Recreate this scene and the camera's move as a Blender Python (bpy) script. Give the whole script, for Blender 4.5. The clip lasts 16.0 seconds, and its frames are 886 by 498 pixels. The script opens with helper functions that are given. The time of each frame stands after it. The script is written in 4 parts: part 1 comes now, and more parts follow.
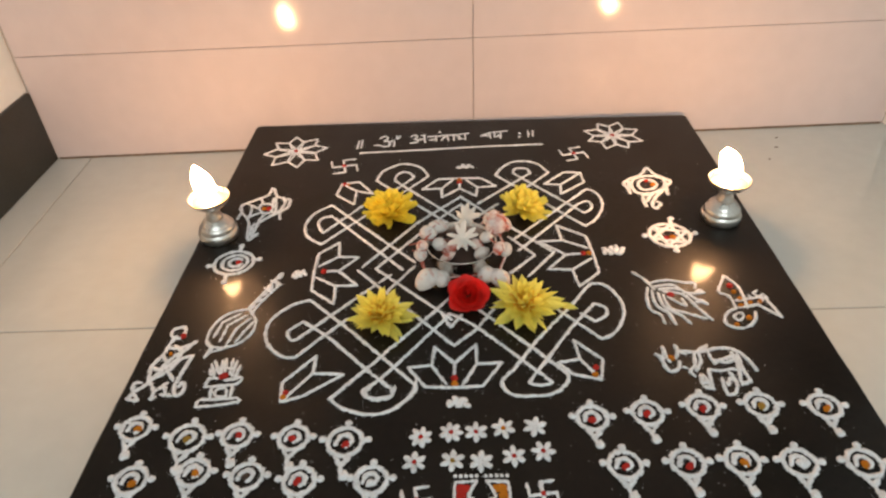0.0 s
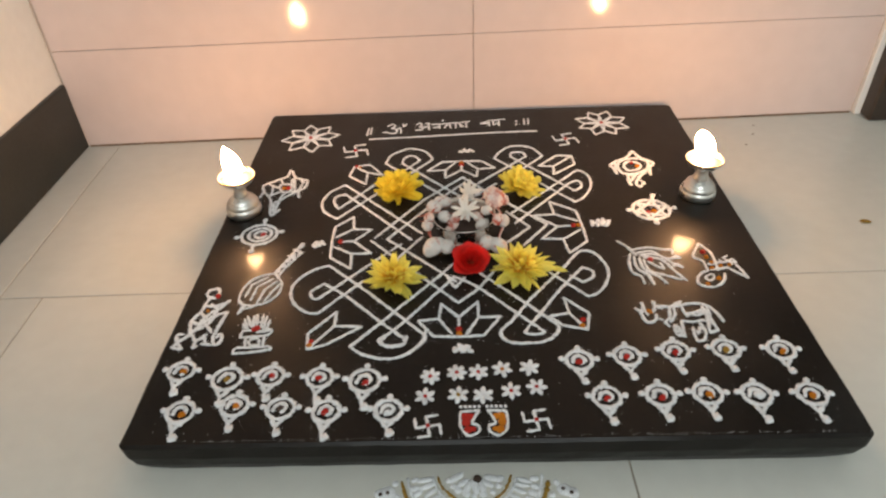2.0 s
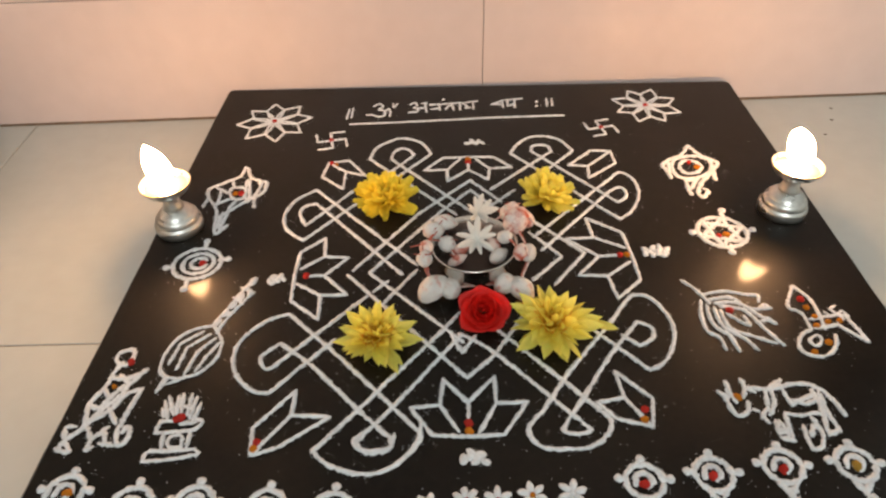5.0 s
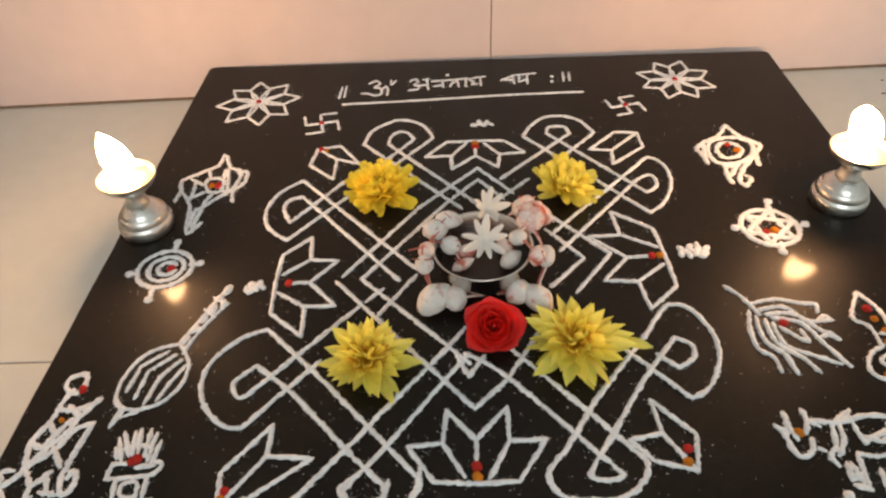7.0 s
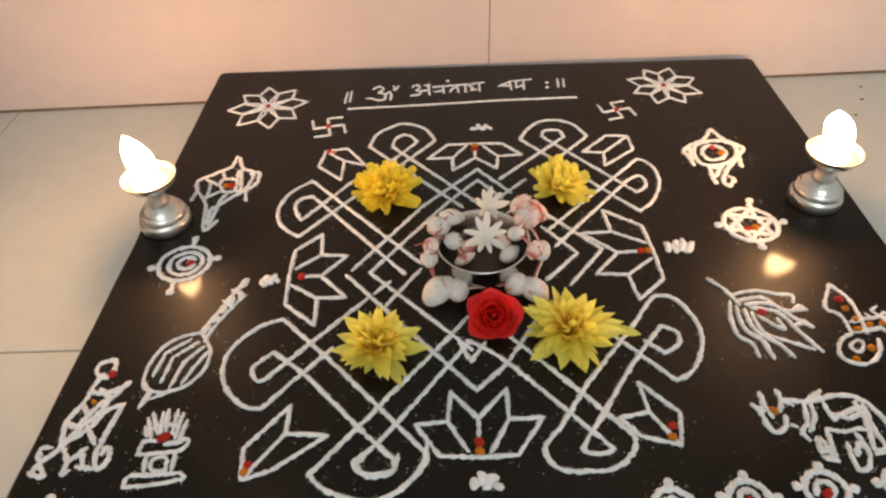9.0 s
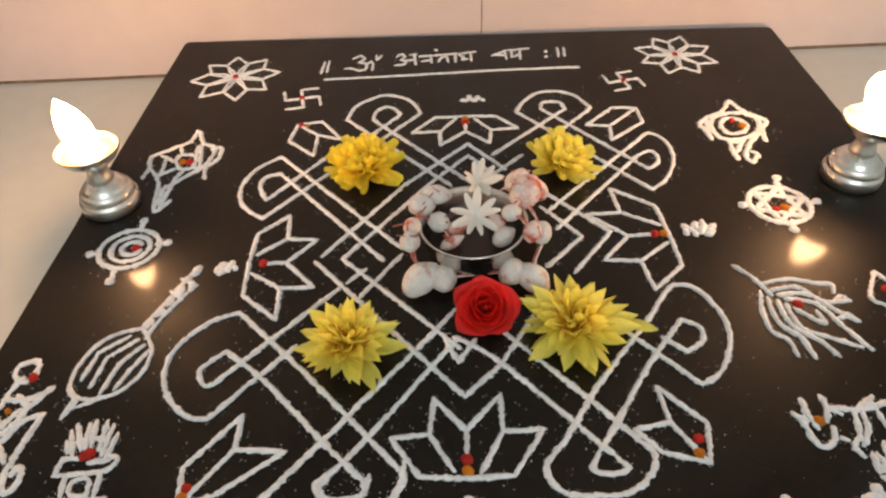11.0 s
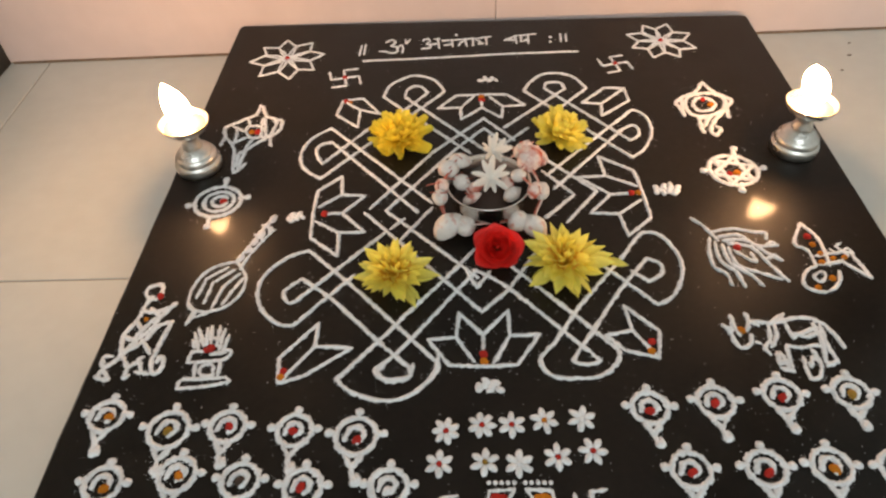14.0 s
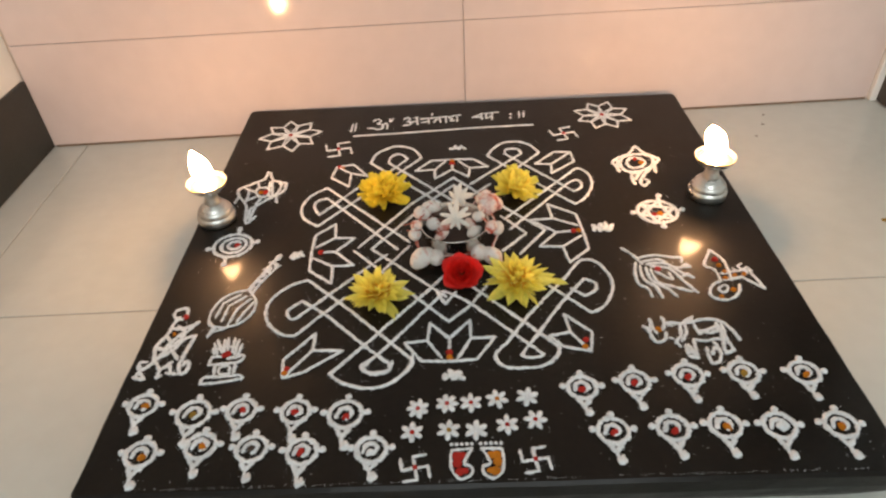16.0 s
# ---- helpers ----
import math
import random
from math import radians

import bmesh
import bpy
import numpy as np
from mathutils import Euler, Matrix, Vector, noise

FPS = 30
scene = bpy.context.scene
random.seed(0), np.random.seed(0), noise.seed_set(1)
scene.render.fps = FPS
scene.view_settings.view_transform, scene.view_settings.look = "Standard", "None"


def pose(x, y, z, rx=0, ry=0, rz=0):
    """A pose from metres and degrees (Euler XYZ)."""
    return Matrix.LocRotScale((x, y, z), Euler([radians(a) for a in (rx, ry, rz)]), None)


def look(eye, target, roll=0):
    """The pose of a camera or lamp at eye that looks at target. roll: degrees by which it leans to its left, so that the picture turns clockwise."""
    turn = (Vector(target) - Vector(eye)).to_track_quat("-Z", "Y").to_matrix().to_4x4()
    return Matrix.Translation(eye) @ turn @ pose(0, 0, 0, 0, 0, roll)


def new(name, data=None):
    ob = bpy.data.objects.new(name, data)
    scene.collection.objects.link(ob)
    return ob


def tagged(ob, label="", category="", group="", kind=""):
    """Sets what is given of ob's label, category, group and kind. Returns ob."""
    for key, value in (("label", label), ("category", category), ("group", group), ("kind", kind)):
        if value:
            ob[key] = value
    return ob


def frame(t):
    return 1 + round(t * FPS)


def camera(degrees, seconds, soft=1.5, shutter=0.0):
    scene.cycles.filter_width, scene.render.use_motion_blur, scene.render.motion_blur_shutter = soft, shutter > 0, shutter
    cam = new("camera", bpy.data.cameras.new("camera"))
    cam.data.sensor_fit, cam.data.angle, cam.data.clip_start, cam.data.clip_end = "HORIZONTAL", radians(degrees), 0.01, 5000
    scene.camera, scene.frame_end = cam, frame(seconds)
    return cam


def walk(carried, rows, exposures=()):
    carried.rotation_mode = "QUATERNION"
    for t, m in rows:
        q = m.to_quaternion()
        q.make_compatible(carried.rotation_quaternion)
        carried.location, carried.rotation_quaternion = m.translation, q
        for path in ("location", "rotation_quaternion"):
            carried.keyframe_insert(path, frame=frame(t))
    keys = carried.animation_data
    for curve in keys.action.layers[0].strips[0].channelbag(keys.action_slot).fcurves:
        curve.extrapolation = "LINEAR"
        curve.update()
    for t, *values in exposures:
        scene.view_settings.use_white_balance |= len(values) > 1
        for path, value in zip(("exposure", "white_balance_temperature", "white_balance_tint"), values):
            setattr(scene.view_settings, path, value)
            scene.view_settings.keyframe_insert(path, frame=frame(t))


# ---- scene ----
cam = camera(67.9, 16.0, soft=2.3)
PATH = [
    (0, (-0.017, -0.541, 0.452), (-0.069, 1.051, -0.758), -2.4),
    (0.5, (-0.024, -0.551, 0.458), (-0.076, 1.04, -0.752), -2.4),
    (1, (-0.027, -0.572, 0.464), (-0.09, 1.031, -0.73), -2.6),
    (1.5, (-0.026, -0.599, 0.468), (-0.075, 0.992, -0.743), -2.3),
    (2, (-0.023, -0.621, 0.473), (-0.069, 0.972, -0.735), -2.4),
    (2.5, (-0.029, -0.619, 0.472), (-0.061, 0.966, -0.747), -1.9),
    (3, (-0.027, -0.615, 0.469), (-0.06, 0.968, -0.752), -1.9),
    (3.5, (-0.024, -0.603, 0.456), (-0.069, 0.967, -0.783), -2.5),
    (4, (-0.028, -0.546, 0.44), (-0.068, 0.995, -0.834), -2.4),
    (4.5, (-0.036, -0.483, 0.428), (-0.075, 1.053, -0.852), -1.8),
    (5, (-0.033, -0.424, 0.411), (-0.062, 1.08, -0.906), -1.6),
    (5.2, (-0.041, -0.379, 0.41), (-0.079, 1.069, -0.969), -1.8),
    (7.3, (-0.029, -0.355, 0.374), (-0.085, 1.099, -0.998), -2.9),
    (7.5, (-0.033, -0.358, 0.376), (-0.079, 1.091, -1.002), -2.7),
    (8, (-0.035, -0.357, 0.376), (-0.076, 1.09, -1.004), -2.4),
    (8.5, (-0.036, -0.377, 0.387), (-0.084, 1.082, -0.98), -2.6),
    (9, (-0.035, -0.383, 0.395), (-0.077, 1.076, -0.972), -2.4),
    (11.3, (-0.029, -0.331, 0.339), (-0.051, 1.117, -1.041), -1.9),
    (11.5, (-0.033, -0.327, 0.343), (-0.039, 1.101, -1.057), -1.5),
    (12, (-0.033, -0.326, 0.342), (-0.041, 1.108, -1.052), -1.6),
    (12.5, (-0.035, -0.328, 0.333), (-0.036, 1.059, -1.108), -1.3),
    (13, (-0.045, -0.339, 0.349), (-0.055, 1.032, -1.107), -1.5),
    (13.5, (-0.04, -0.367, 0.381), (-0.112, 0.977, -1.097), -4.9),
    (14, (-0.039, -0.433, 0.422), (-0.093, 0.936, -1.035), -2.4),
    (14.5, (-0.039, -0.499, 0.443), (-0.094, 0.908, -0.978), -1.9),
    (15, (-0.03, -0.535, 0.451), (-0.083, 0.929, -0.911), -3.2),
    (15.5, (-0.015, -0.549, 0.457), (-0.063, 0.961, -0.854), -3.9),
    (16, (-0.015, -0.557, 0.46), (-0.055, 1.003, -0.792), -3.1),
]
walk(cam, [(t, look(eye, target, roll)) for t, eye, target, roll in PATH], exposures=[(0.0, 0.0), (16.0, 0.0)])

# ---- light ----
world = bpy.data.worlds.new("world")
scene.world = world
world.use_nodes = True
world.node_tree.nodes["Background"].inputs[0].default_value = (0.75, 0.85, 0.9, 1)
world.node_tree.nodes["Background"].inputs[1].default_value = 0.15
FLAME_POWER = 265.0
FLAME_COLOUR = (1.0, 0.52, 0.235)

# added area lamp for the cool ambient light; its south wall opening is assumed
fill_lamp = bpy.data.lights.new("south_fill", "AREA")
fill_lamp.shape, fill_lamp.size, fill_lamp.size_y, fill_lamp.energy, fill_lamp.color = "RECTANGLE", 1.5, 1.3, 29.5, (0.93, 1.0, 1.0)
new("south_fill", fill_lamp).matrix_world = look((0.15, -2.55, 1.75), (0.15, 0.0, 0.9))


# ---- materials ----
def material(name, colour, rough=0.5, metal=0.0, vary=0.12, scale=40.0, bump=0.0, bump_scale=300.0, coat=0.0, coat_rough=0.05,
             rough_vary=0.0, each=0.0, spec=0.5, sub=0.0):
    """Principled surface with grain and stains at two scales, and optional change from piece to piece."""
    m = bpy.data.materials.new(name)
    m.use_nodes = True
    t, b = m.node_tree, m.node_tree.nodes["Principled BSDF"]
    tc = t.nodes.new("ShaderNodeTexCoord")
    fine, broad = t.nodes.new("ShaderNodeTexNoise"), t.nodes.new("ShaderNodeTexNoise")
    fine.inputs["Scale"].default_value, fine.inputs["Detail"].default_value = scale * 6, 6
    broad.inputs["Scale"].default_value, broad.inputs["Detail"].default_value = scale * 0.5, 4
    for n in (fine, broad):
        t.links.new(tc.outputs["Object"], n.inputs["Vector"])
    total = t.nodes.new("ShaderNodeMath")
    total.operation = "ADD"
    t.links.new(fine.outputs["Fac"], total.inputs[0])
    t.links.new(broad.outputs["Fac"], total.inputs[1])
    last = total.outputs[0]
    if each:
        info, mul, plus = t.nodes.new("ShaderNodeObjectInfo"), t.nodes.new("ShaderNodeMath"), t.nodes.new("ShaderNodeMath")
        mul.operation, plus.operation = "MULTIPLY_ADD", "ADD"
        mul.inputs[1].default_value, mul.inputs[2].default_value = each, -each / 2
        t.links.new(info.outputs["Random"], mul.inputs[0])
        t.links.new(mul.outputs[0], plus.inputs[0])
        t.links.new(last, plus.inputs[1])
        last = plus.outputs[0]
    span = t.nodes.new("ShaderNodeMapRange")
    span.inputs["From Min"].default_value, span.inputs["From Max"].default_value = 0.6, 1.4
    span.inputs["To Min"].default_value, span.inputs["To Max"].default_value = 1 - vary, 1 + vary
    t.links.new(last, span.inputs["Value"])
    tint = t.nodes.new("ShaderNodeVectorMath")
    tint.operation = "SCALE"
    tint.inputs[0].default_value = colour[:3]
    t.links.new(span.outputs[0], tint.inputs["Scale"])
    t.links.new(tint.outputs[0], b.inputs["Base Color"])
    b.inputs["Roughness"].default_value, b.inputs["Metallic"].default_value = rough, metal
    b.inputs["Specular IOR Level"].default_value = spec
    b.inputs["Coat Weight"].default_value, b.inputs["Coat Roughness"].default_value = coat, coat_rough
    if sub:
        b.inputs["Subsurface Weight"].default_value = sub
        b.inputs["Subsurface Radius"].default_value = (0.004, 0.003, 0.002)
    if rough_vary:
        r = t.nodes.new("ShaderNodeMapRange")
        r.inputs["From Min"].default_value, r.inputs["From Max"].default_value = 0.35, 0.65
        r.inputs["To Min"].default_value, r.inputs["To Max"].default_value = max(0.02, rough - rough_vary), rough + rough_vary
        t.links.new(broad.outputs["Fac"], r.inputs["Value"])
        t.links.new(r.outputs[0], b.inputs["Roughness"])
    if bump:
        n, bp = t.nodes.new("ShaderNodeTexNoise"), t.nodes.new("ShaderNodeBump")
        n.inputs["Scale"].default_value, n.inputs["Detail"].default_value = bump_scale, 5
        bp.inputs["Strength"].default_value, bp.inputs["Distance"].default_value = bump, 0.001
        t.links.new(tc.outputs["Object"], n.inputs["Vector"])
        t.links.new(n.outputs["Fac"], bp.inputs["Height"])
        t.links.new(bp.outputs["Normal"], b.inputs["Normal"])
    return m


def along_x(m, near, far, length):
    """Colour that runs from near to far along a petal's own length."""
    t, b = m.node_tree, m.node_tree.nodes["Principled BSDF"]
    tc, sep, ramp = t.nodes.new("ShaderNodeTexCoord"), t.nodes.new("ShaderNodeSeparateXYZ"), t.nodes.new("ShaderNodeMapRange")
    ramp.inputs["From Max"].default_value = length
    mix, old = t.nodes.new("ShaderNodeMix"), b.inputs["Base Color"].links[0].from_socket
    mix.data_type, mix.blend_type = "RGBA", "MULTIPLY"
    mix.inputs[0].default_value = 1.0
    mix2 = t.nodes.new("ShaderNodeMix")
    mix2.data_type = "RGBA"
    mix2.inputs[6].default_value, mix2.inputs[7].default_value = (*near, 1), (*far, 1)
    t.links.new(tc.outputs["Object"], sep.inputs[0])
    t.links.new(sep.outputs["X"], ramp.inputs["Value"])
    t.links.new(ramp.outputs[0], mix2.inputs[0])
    t.links.new(old, mix.inputs[6])
    t.links.new(mix2.outputs[2], mix.inputs[7])
    t.links.new(mix.outputs[2], b.inputs["Base Color"])
    return m


def thin(m, share):
    """Lets light pass through a thin petal."""
    t, b = m.node_tree, m.node_tree.nodes["Principled BSDF"]
    out = t.nodes["Material Output"]
    through_light, mix = t.nodes.new("ShaderNodeBsdfTranslucent"), t.nodes.new("ShaderNodeMixShader")
    t.links.new(b.inputs["Base Color"].links[0].from_socket, through_light.inputs["Color"])
    mix.inputs[0].default_value = share
    t.links.new(b.outputs[0], mix.inputs[1])
    t.links.new(through_light.outputs[0], mix.inputs[2])
    t.links.new(mix.outputs[0], out.inputs["Surface"])
    return m


def stained(m, colour, start, full):
    """Soft vermilion stains that soak into cotton in patches."""
    t, b = m.node_tree, m.node_tree.nodes["Principled BSDF"]
    old = b.inputs["Base Color"].links[0].from_socket
    tc, n, ramp, mix = (t.nodes.new(k) for k in ("ShaderNodeTexCoord", "ShaderNodeTexNoise", "ShaderNodeMapRange", "ShaderNodeMix"))
    info = t.nodes.new("ShaderNodeObjectInfo")
    plus = t.nodes.new("ShaderNodeVectorMath")
    n.inputs["Scale"].default_value, n.inputs["Detail"].default_value = 110, 5
    ramp.inputs["From Min"].default_value, ramp.inputs["From Max"].default_value = start, full
    mix.data_type, mix.inputs[7].default_value = "RGBA", (*colour, 1)
    t.links.new(tc.outputs["Object"], plus.inputs[0])
    t.links.new(info.outputs["Random"], plus.inputs[1])
    t.links.new(plus.outputs[0], n.inputs["Vector"])
    t.links.new(n.outputs["Fac"], ramp.inputs["Value"])
    t.links.new(ramp.outputs[0], mix.inputs[0])
    t.links.new(old, mix.inputs[6])
    t.links.new(mix.outputs[2], b.inputs["Base Color"])
    return m


def glow(name, colour, strength):
    m = bpy.data.materials.new(name)
    m.use_nodes = True
    b = m.node_tree.nodes["Principled BSDF"]
    b.inputs["Base Color"].default_value = (0, 0, 0, 1)
    b.inputs["Specular IOR Level"].default_value = 0
    b.inputs["Emission Color"].default_value = (*colour, 1)
    b.inputs["Emission Strength"].default_value = strength
    return m


BOARD = material("black_stone", (0.0084, 0.0062, 0.0043), 0.40, vary=0.5, scale=30, bump=0.25, bump_scale=900, coat=0.15, coat_rough=0.115, rough_vary=0.08, spec=0.11)
FLOOR = material("floor_tile", (0.59, 0.59, 0.54), 0.16, vary=0.05, scale=8, each=0.2, rough_vary=0.05, bump=0.015, bump_scale=30)
GROUT = material("grout", (0.32, 0.28, 0.22), 0.9, vary=0.3, scale=60, bump=0.3)
WALLGROUT = material("wall_grout", (0.52, 0.42, 0.35), 0.9, vary=0.3, scale=60)
WALLTILE = material("wall_tile", (0.68, 0.57, 0.535), 0.10, vary=0.05, scale=6, each=0.2, bump=0.02, bump_scale=25)
PAINT = material("white_paint", (0.83, 0.84, 0.83), 0.75, vary=0.05, scale=10, bump=0.25, bump_scale=160)
SKIRT = material("dark_skirting", (0.022, 0.022, 0.018), 0.42, vary=0.4, scale=40, bump=0.12, bump_scale=400)
JAMB = material("dark_jamb", (0.035, 0.024, 0.016), 0.4, vary=0.4, scale=50, bump=0.2, bump_scale=300)
POWDER = material("white_powder", (0.80, 0.82, 0.84), 1.0, vary=0.26, scale=150, bump=0.9, bump_scale=1400, spec=0.05)
RED = material("red_powder", (0.42, 0.030, 0.022), 0.95, vary=0.3, scale=200, bump=0.8, bump_scale=1400, spec=0.1)
ORANGE = material("turmeric_powder", (0.50, 0.17, 0.015), 0.95, vary=0.3, scale=200, bump=0.8, bump_scale=1400, spec=0.1)
GOLD = material("ochre_powder", (0.30, 0.18, 0.035), 0.95, vary=0.4, scale=200, bump=0.8, bump_scale=1200, spec=0.1)
BROWN = material("brown_powder", (0.05, 0.03, 0.02), 0.9, vary=0.3, scale=200, bump=0.8, bump_scale=1200)
METAL = material("tarnished_silver", (0.66, 0.64, 0.60), 0.33, 1.0, vary=0.15, scale=60, rough_vary=0.08, bump=0.03, bump_scale=500)
STEEL = material("steel", (0.62, 0.60, 0.57), 0.18, 1.0, vary=0.1, scale=50, rough_vary=0.06)
OIL = material("oil", (0.55, 0.38, 0.10), 0.05, vary=0.1)
WICK = material("wick", (0.5, 0.42, 0.3), 0.95, vary=0.3, scale=200, bump=0.5, bump_scale=1500)
FLAME = glow("flame", FLAME_COLOUR, FLAME_POWER)
PETAL = along_x(material("yellow_petal", (1, 1, 1), 0.55, vary=0.12, scale=60, each=0.5), (0.95, 0.66, 0.03), (1.0, 0.85, 0.09), 0.014)
PETAL_PALE = along_x(material("pale_yellow_petal", (1, 1, 1), 0.55, vary=0.12, scale=60, each=0.5), (0.94, 0.68, 0.03), (1.0, 0.92, 0.20), 0.014)
for petal_skin in (PETAL, PETAL_PALE):
    thin(petal_skin, 0.45)
FLORET = material("gold_floret", (0.78, 0.40, 0.02), 0.7, vary=0.2, scale=200, each=0.5)
ROSE = material("rose_petal", (0.88, 0.030, 0.020), 0.42, vary=0.22, scale=90, each=0.5, bump=0.1, bump_scale=500)
thin(ROSE, 0.3)
JASMINE = material("jasmine_petal", (0.88, 0.88, 0.84), 0.5, vary=0.08, scale=100, each=0.2)
thin(JASMINE, 0.45)
COTTON = stained(material("cotton", (0.70, 0.66, 0.62), 1.0, vary=0.12, scale=200, each=0.4, bump=0.9, bump_scale=500, spec=0.1), (0.55, 0.20, 0.13), 0.60, 0.74)
COTTON_PINK = stained(material("stained_cotton", (0.78, 0.64, 0.58), 1.0, vary=0.2, scale=120, bump=0.9, bump_scale=500, spec=0.1), (0.50, 0.10, 0.06), 0.46, 0.66)
THREAD = material("stained_thread", (0.42, 0.12, 0.085), 0.95, vary=0.5, scale=150, bump=0.6, bump_scale=900)
PASTE = material("dark_paste", (0.030, 0.014, 0.009), 0.5, vary=0.5, scale=120, bump=0.5, bump_scale=400)


# ---- building helpers ----
def mesh_of(name, bm, mat, smooth=False):
    me = bpy.data.meshes.new(name)
    bm.normal_update()
    bm.to_mesh(me)
    bm.free()
    me.materials.append(mat)
    if smooth:
        me.polygons.foreach_set("use_smooth", [True] * len(me.polygons))
    return me


def part(name, bm, mat, parent=None, label="", smooth=False):
    """One mesh object from a bmesh, under a thing where one is given."""
    ob = new(name, mesh_of(name, bm, mat, smooth))
    ob.parent = parent
    return tagged(ob, label)


def thing(name, label, category, group="", m=None, kind=""):
    ob = tagged(new(name), label, category, group, kind)
    if m is not None:
        ob.matrix_world = m
    return ob


def box(x0, x1, y0, y1, z0, z1, bevel=0.0, bm=None):
    bm = bm or bmesh.new()
    made = bmesh.ops.create_cube(bm, size=1)["verts"]
    for v in made:
        v.co = Vector((x1 if v.co.x > 0 else x0, y1 if v.co.y > 0 else y0, z1 if v.co.z > 0 else z0))
    if bevel:
        bmesh.ops.bevel(bm, geom=list(bm.edges), offset=bevel, segments=1, affect="EDGES")
    return bm


def lathe(profile, steps=48, bm=None):
    """A turned shape from radius and height pairs in millimetres."""
    bm = bm or bmesh.new()
    rings = []
    for r, z in profile:
        if r < 0.01:
            rings.append([bm.verts.new((0, 0, z / 1000))])
        else:
            rings.append([bm.verts.new((r / 1000 * math.cos(2 * math.pi * k / steps), r / 1000 * math.sin(2 * math.pi * k / steps), z / 1000)) for k in range(steps)])
    for a, b in zip(rings, rings[1:]):
        for k in range(steps):
            j = (k + 1) % steps
            if len(a) == 1 and len(b) > 1:
                bm.faces.new((a[0], b[j], b[k]))
            elif len(b) == 1 and len(a) > 1:
                bm.faces.new((a[k], a[j], b[0]))
            elif len(a) > 1:
                bm.faces.new((a[k], a[j], b[j], b[k]))
    return bm


def tube(points, radius, bm=None, sides=6, taper=0.0):
    """A round strand through points in metres."""
    bm = bm or bmesh.new()
    pts = [Vector(p) for p in points]
    rings = []
    for i, p in enumerate(pts):
        d = (pts[min(i + 1, len(pts) - 1)] - pts[max(i - 1, 0)]).normalized()
        a = d.orthogonal().normalized()
        b = d.cross(a)
        r = radius * (1 - taper * i / max(1, len(pts) - 1))
        rings.append([bm.verts.new(p + r * (math.cos(2 * math.pi * k / sides) * a + math.sin(2 * math.pi * k / sides) * b)) for k in range(sides)])
    for a, b in zip(rings, rings[1:]):
        for k in range(sides):
            bm.faces.new((a[k], a[(k + 1) % sides], b[(k + 1) % sides], b[k]))
    bm.faces.new(rings[0][::-1])
    bm.faces.new(rings[-1])
    return bm


def curve_points(pts, step=1.1):
    """An even run of points along a smooth hand-drawn line through pts."""
    p = [Vector((x, y)) for x, y in pts]
    closed = len(p) > 3 and (p[0] - p[-1]).length < 0.1
    out = []
    if len(p) <= 3:
        for a, b in zip(p, p[1:]):
            n = max(2, int((b - a).length / step))
            out += [a.lerp(b, k / n) for k in range(n)]
        return out + [p[-1]]
    for i in range(len(p) - 1):
        a, b = p[i], p[i + 1]
        before = p[i - 1] if i else (p[-2] if closed else a)
        after = p[i + 2] if i + 2 < len(p) else (p[1] if closed else b)
        n = max(2, int((b - a).length / step))
        for k in range(n):
            t = k / n
            out.append(0.5 * (2 * a + (b - before) * t + (2 * before - 5 * a + 4 * b - after) * t * t + (3 * a - before - 3 * b + after) * t ** 3))
    out.append(p[-1])
    return out


TOP = 0.038
SPOTS = []


def ridge(bm, pts, width=3.6, height=1.1, z=TOP):
    """A trail of powder poured along pts (millimetres): a low uneven ridge with rounded ends."""
    line = curve_points(pts)
    seed = Vector((line[0].x * 0.37, line[0].y * 0.41, 0))
    rows = []
    for i, p in enumerate(line):
        d = line[min(i + 1, len(line) - 1)] - line[max(i - 1, 0)]
        d = d.normalized() if d.length > 1e-6 else Vector((1, 0))
        side = Vector((-d.y, d.x))
        e = min(i, len(line) - 1 - i)
        end = (0.55, 0.9, 1.0)[min(e, 2)]
        q = Vector((p.x * 0.21, p.y * 0.21, 0)) + seed
        w = width * 0.92 * end * (1 + 0.42 * noise.noise(q * 1.7) + 0.2 * noise.noise(q * 0.35) + random.uniform(-0.24, 0.24))
        h = height * end * (1 + 0.4 * noise.noise(q * 2.3 + Vector((9, 4, 0))) + random.uniform(-0.3, 0.3))
        c = p + side * (0.35 * noise.noise(q * 1.1 + Vector((3, 7, 0))) * width * 0.4)
        if i == 0:
            c = c - d * width * 0.3
        if i == len(line) - 1:
            c = c + d * width * 0.3
        row = []
        for s, u in ((-0.5, -0.25), (-0.33, 0.62), (-0.02, 1.0), (0.32, 0.66), (0.5, -0.25)):
            v = c + side * s * w * random.uniform(0.82, 1.18) + d * random.uniform(-0.25, 0.25)
            row.append(bm.verts.new((v.x / 1000, v.y / 1000, z + max(u * h, -0.3) / 1000)))
        rows.append(row)
        SPOTS.append((c + side * (random.choice((-1, 1)) * width * 0.46 + random.gauss(0, 0.2) * width), z))
        if random.random() < 0.3:
            SPOTS.append((c + side * random.gauss(0, 1.6) * width, z))
    for a, b in zip(rows, rows[1:]):
        for k in range(4):
            bm.faces.new((a[k], b[k], b[k + 1], a[k + 1]))
    bm.faces.new(rows[0])
    bm.faces.new(rows[-1][::-1])


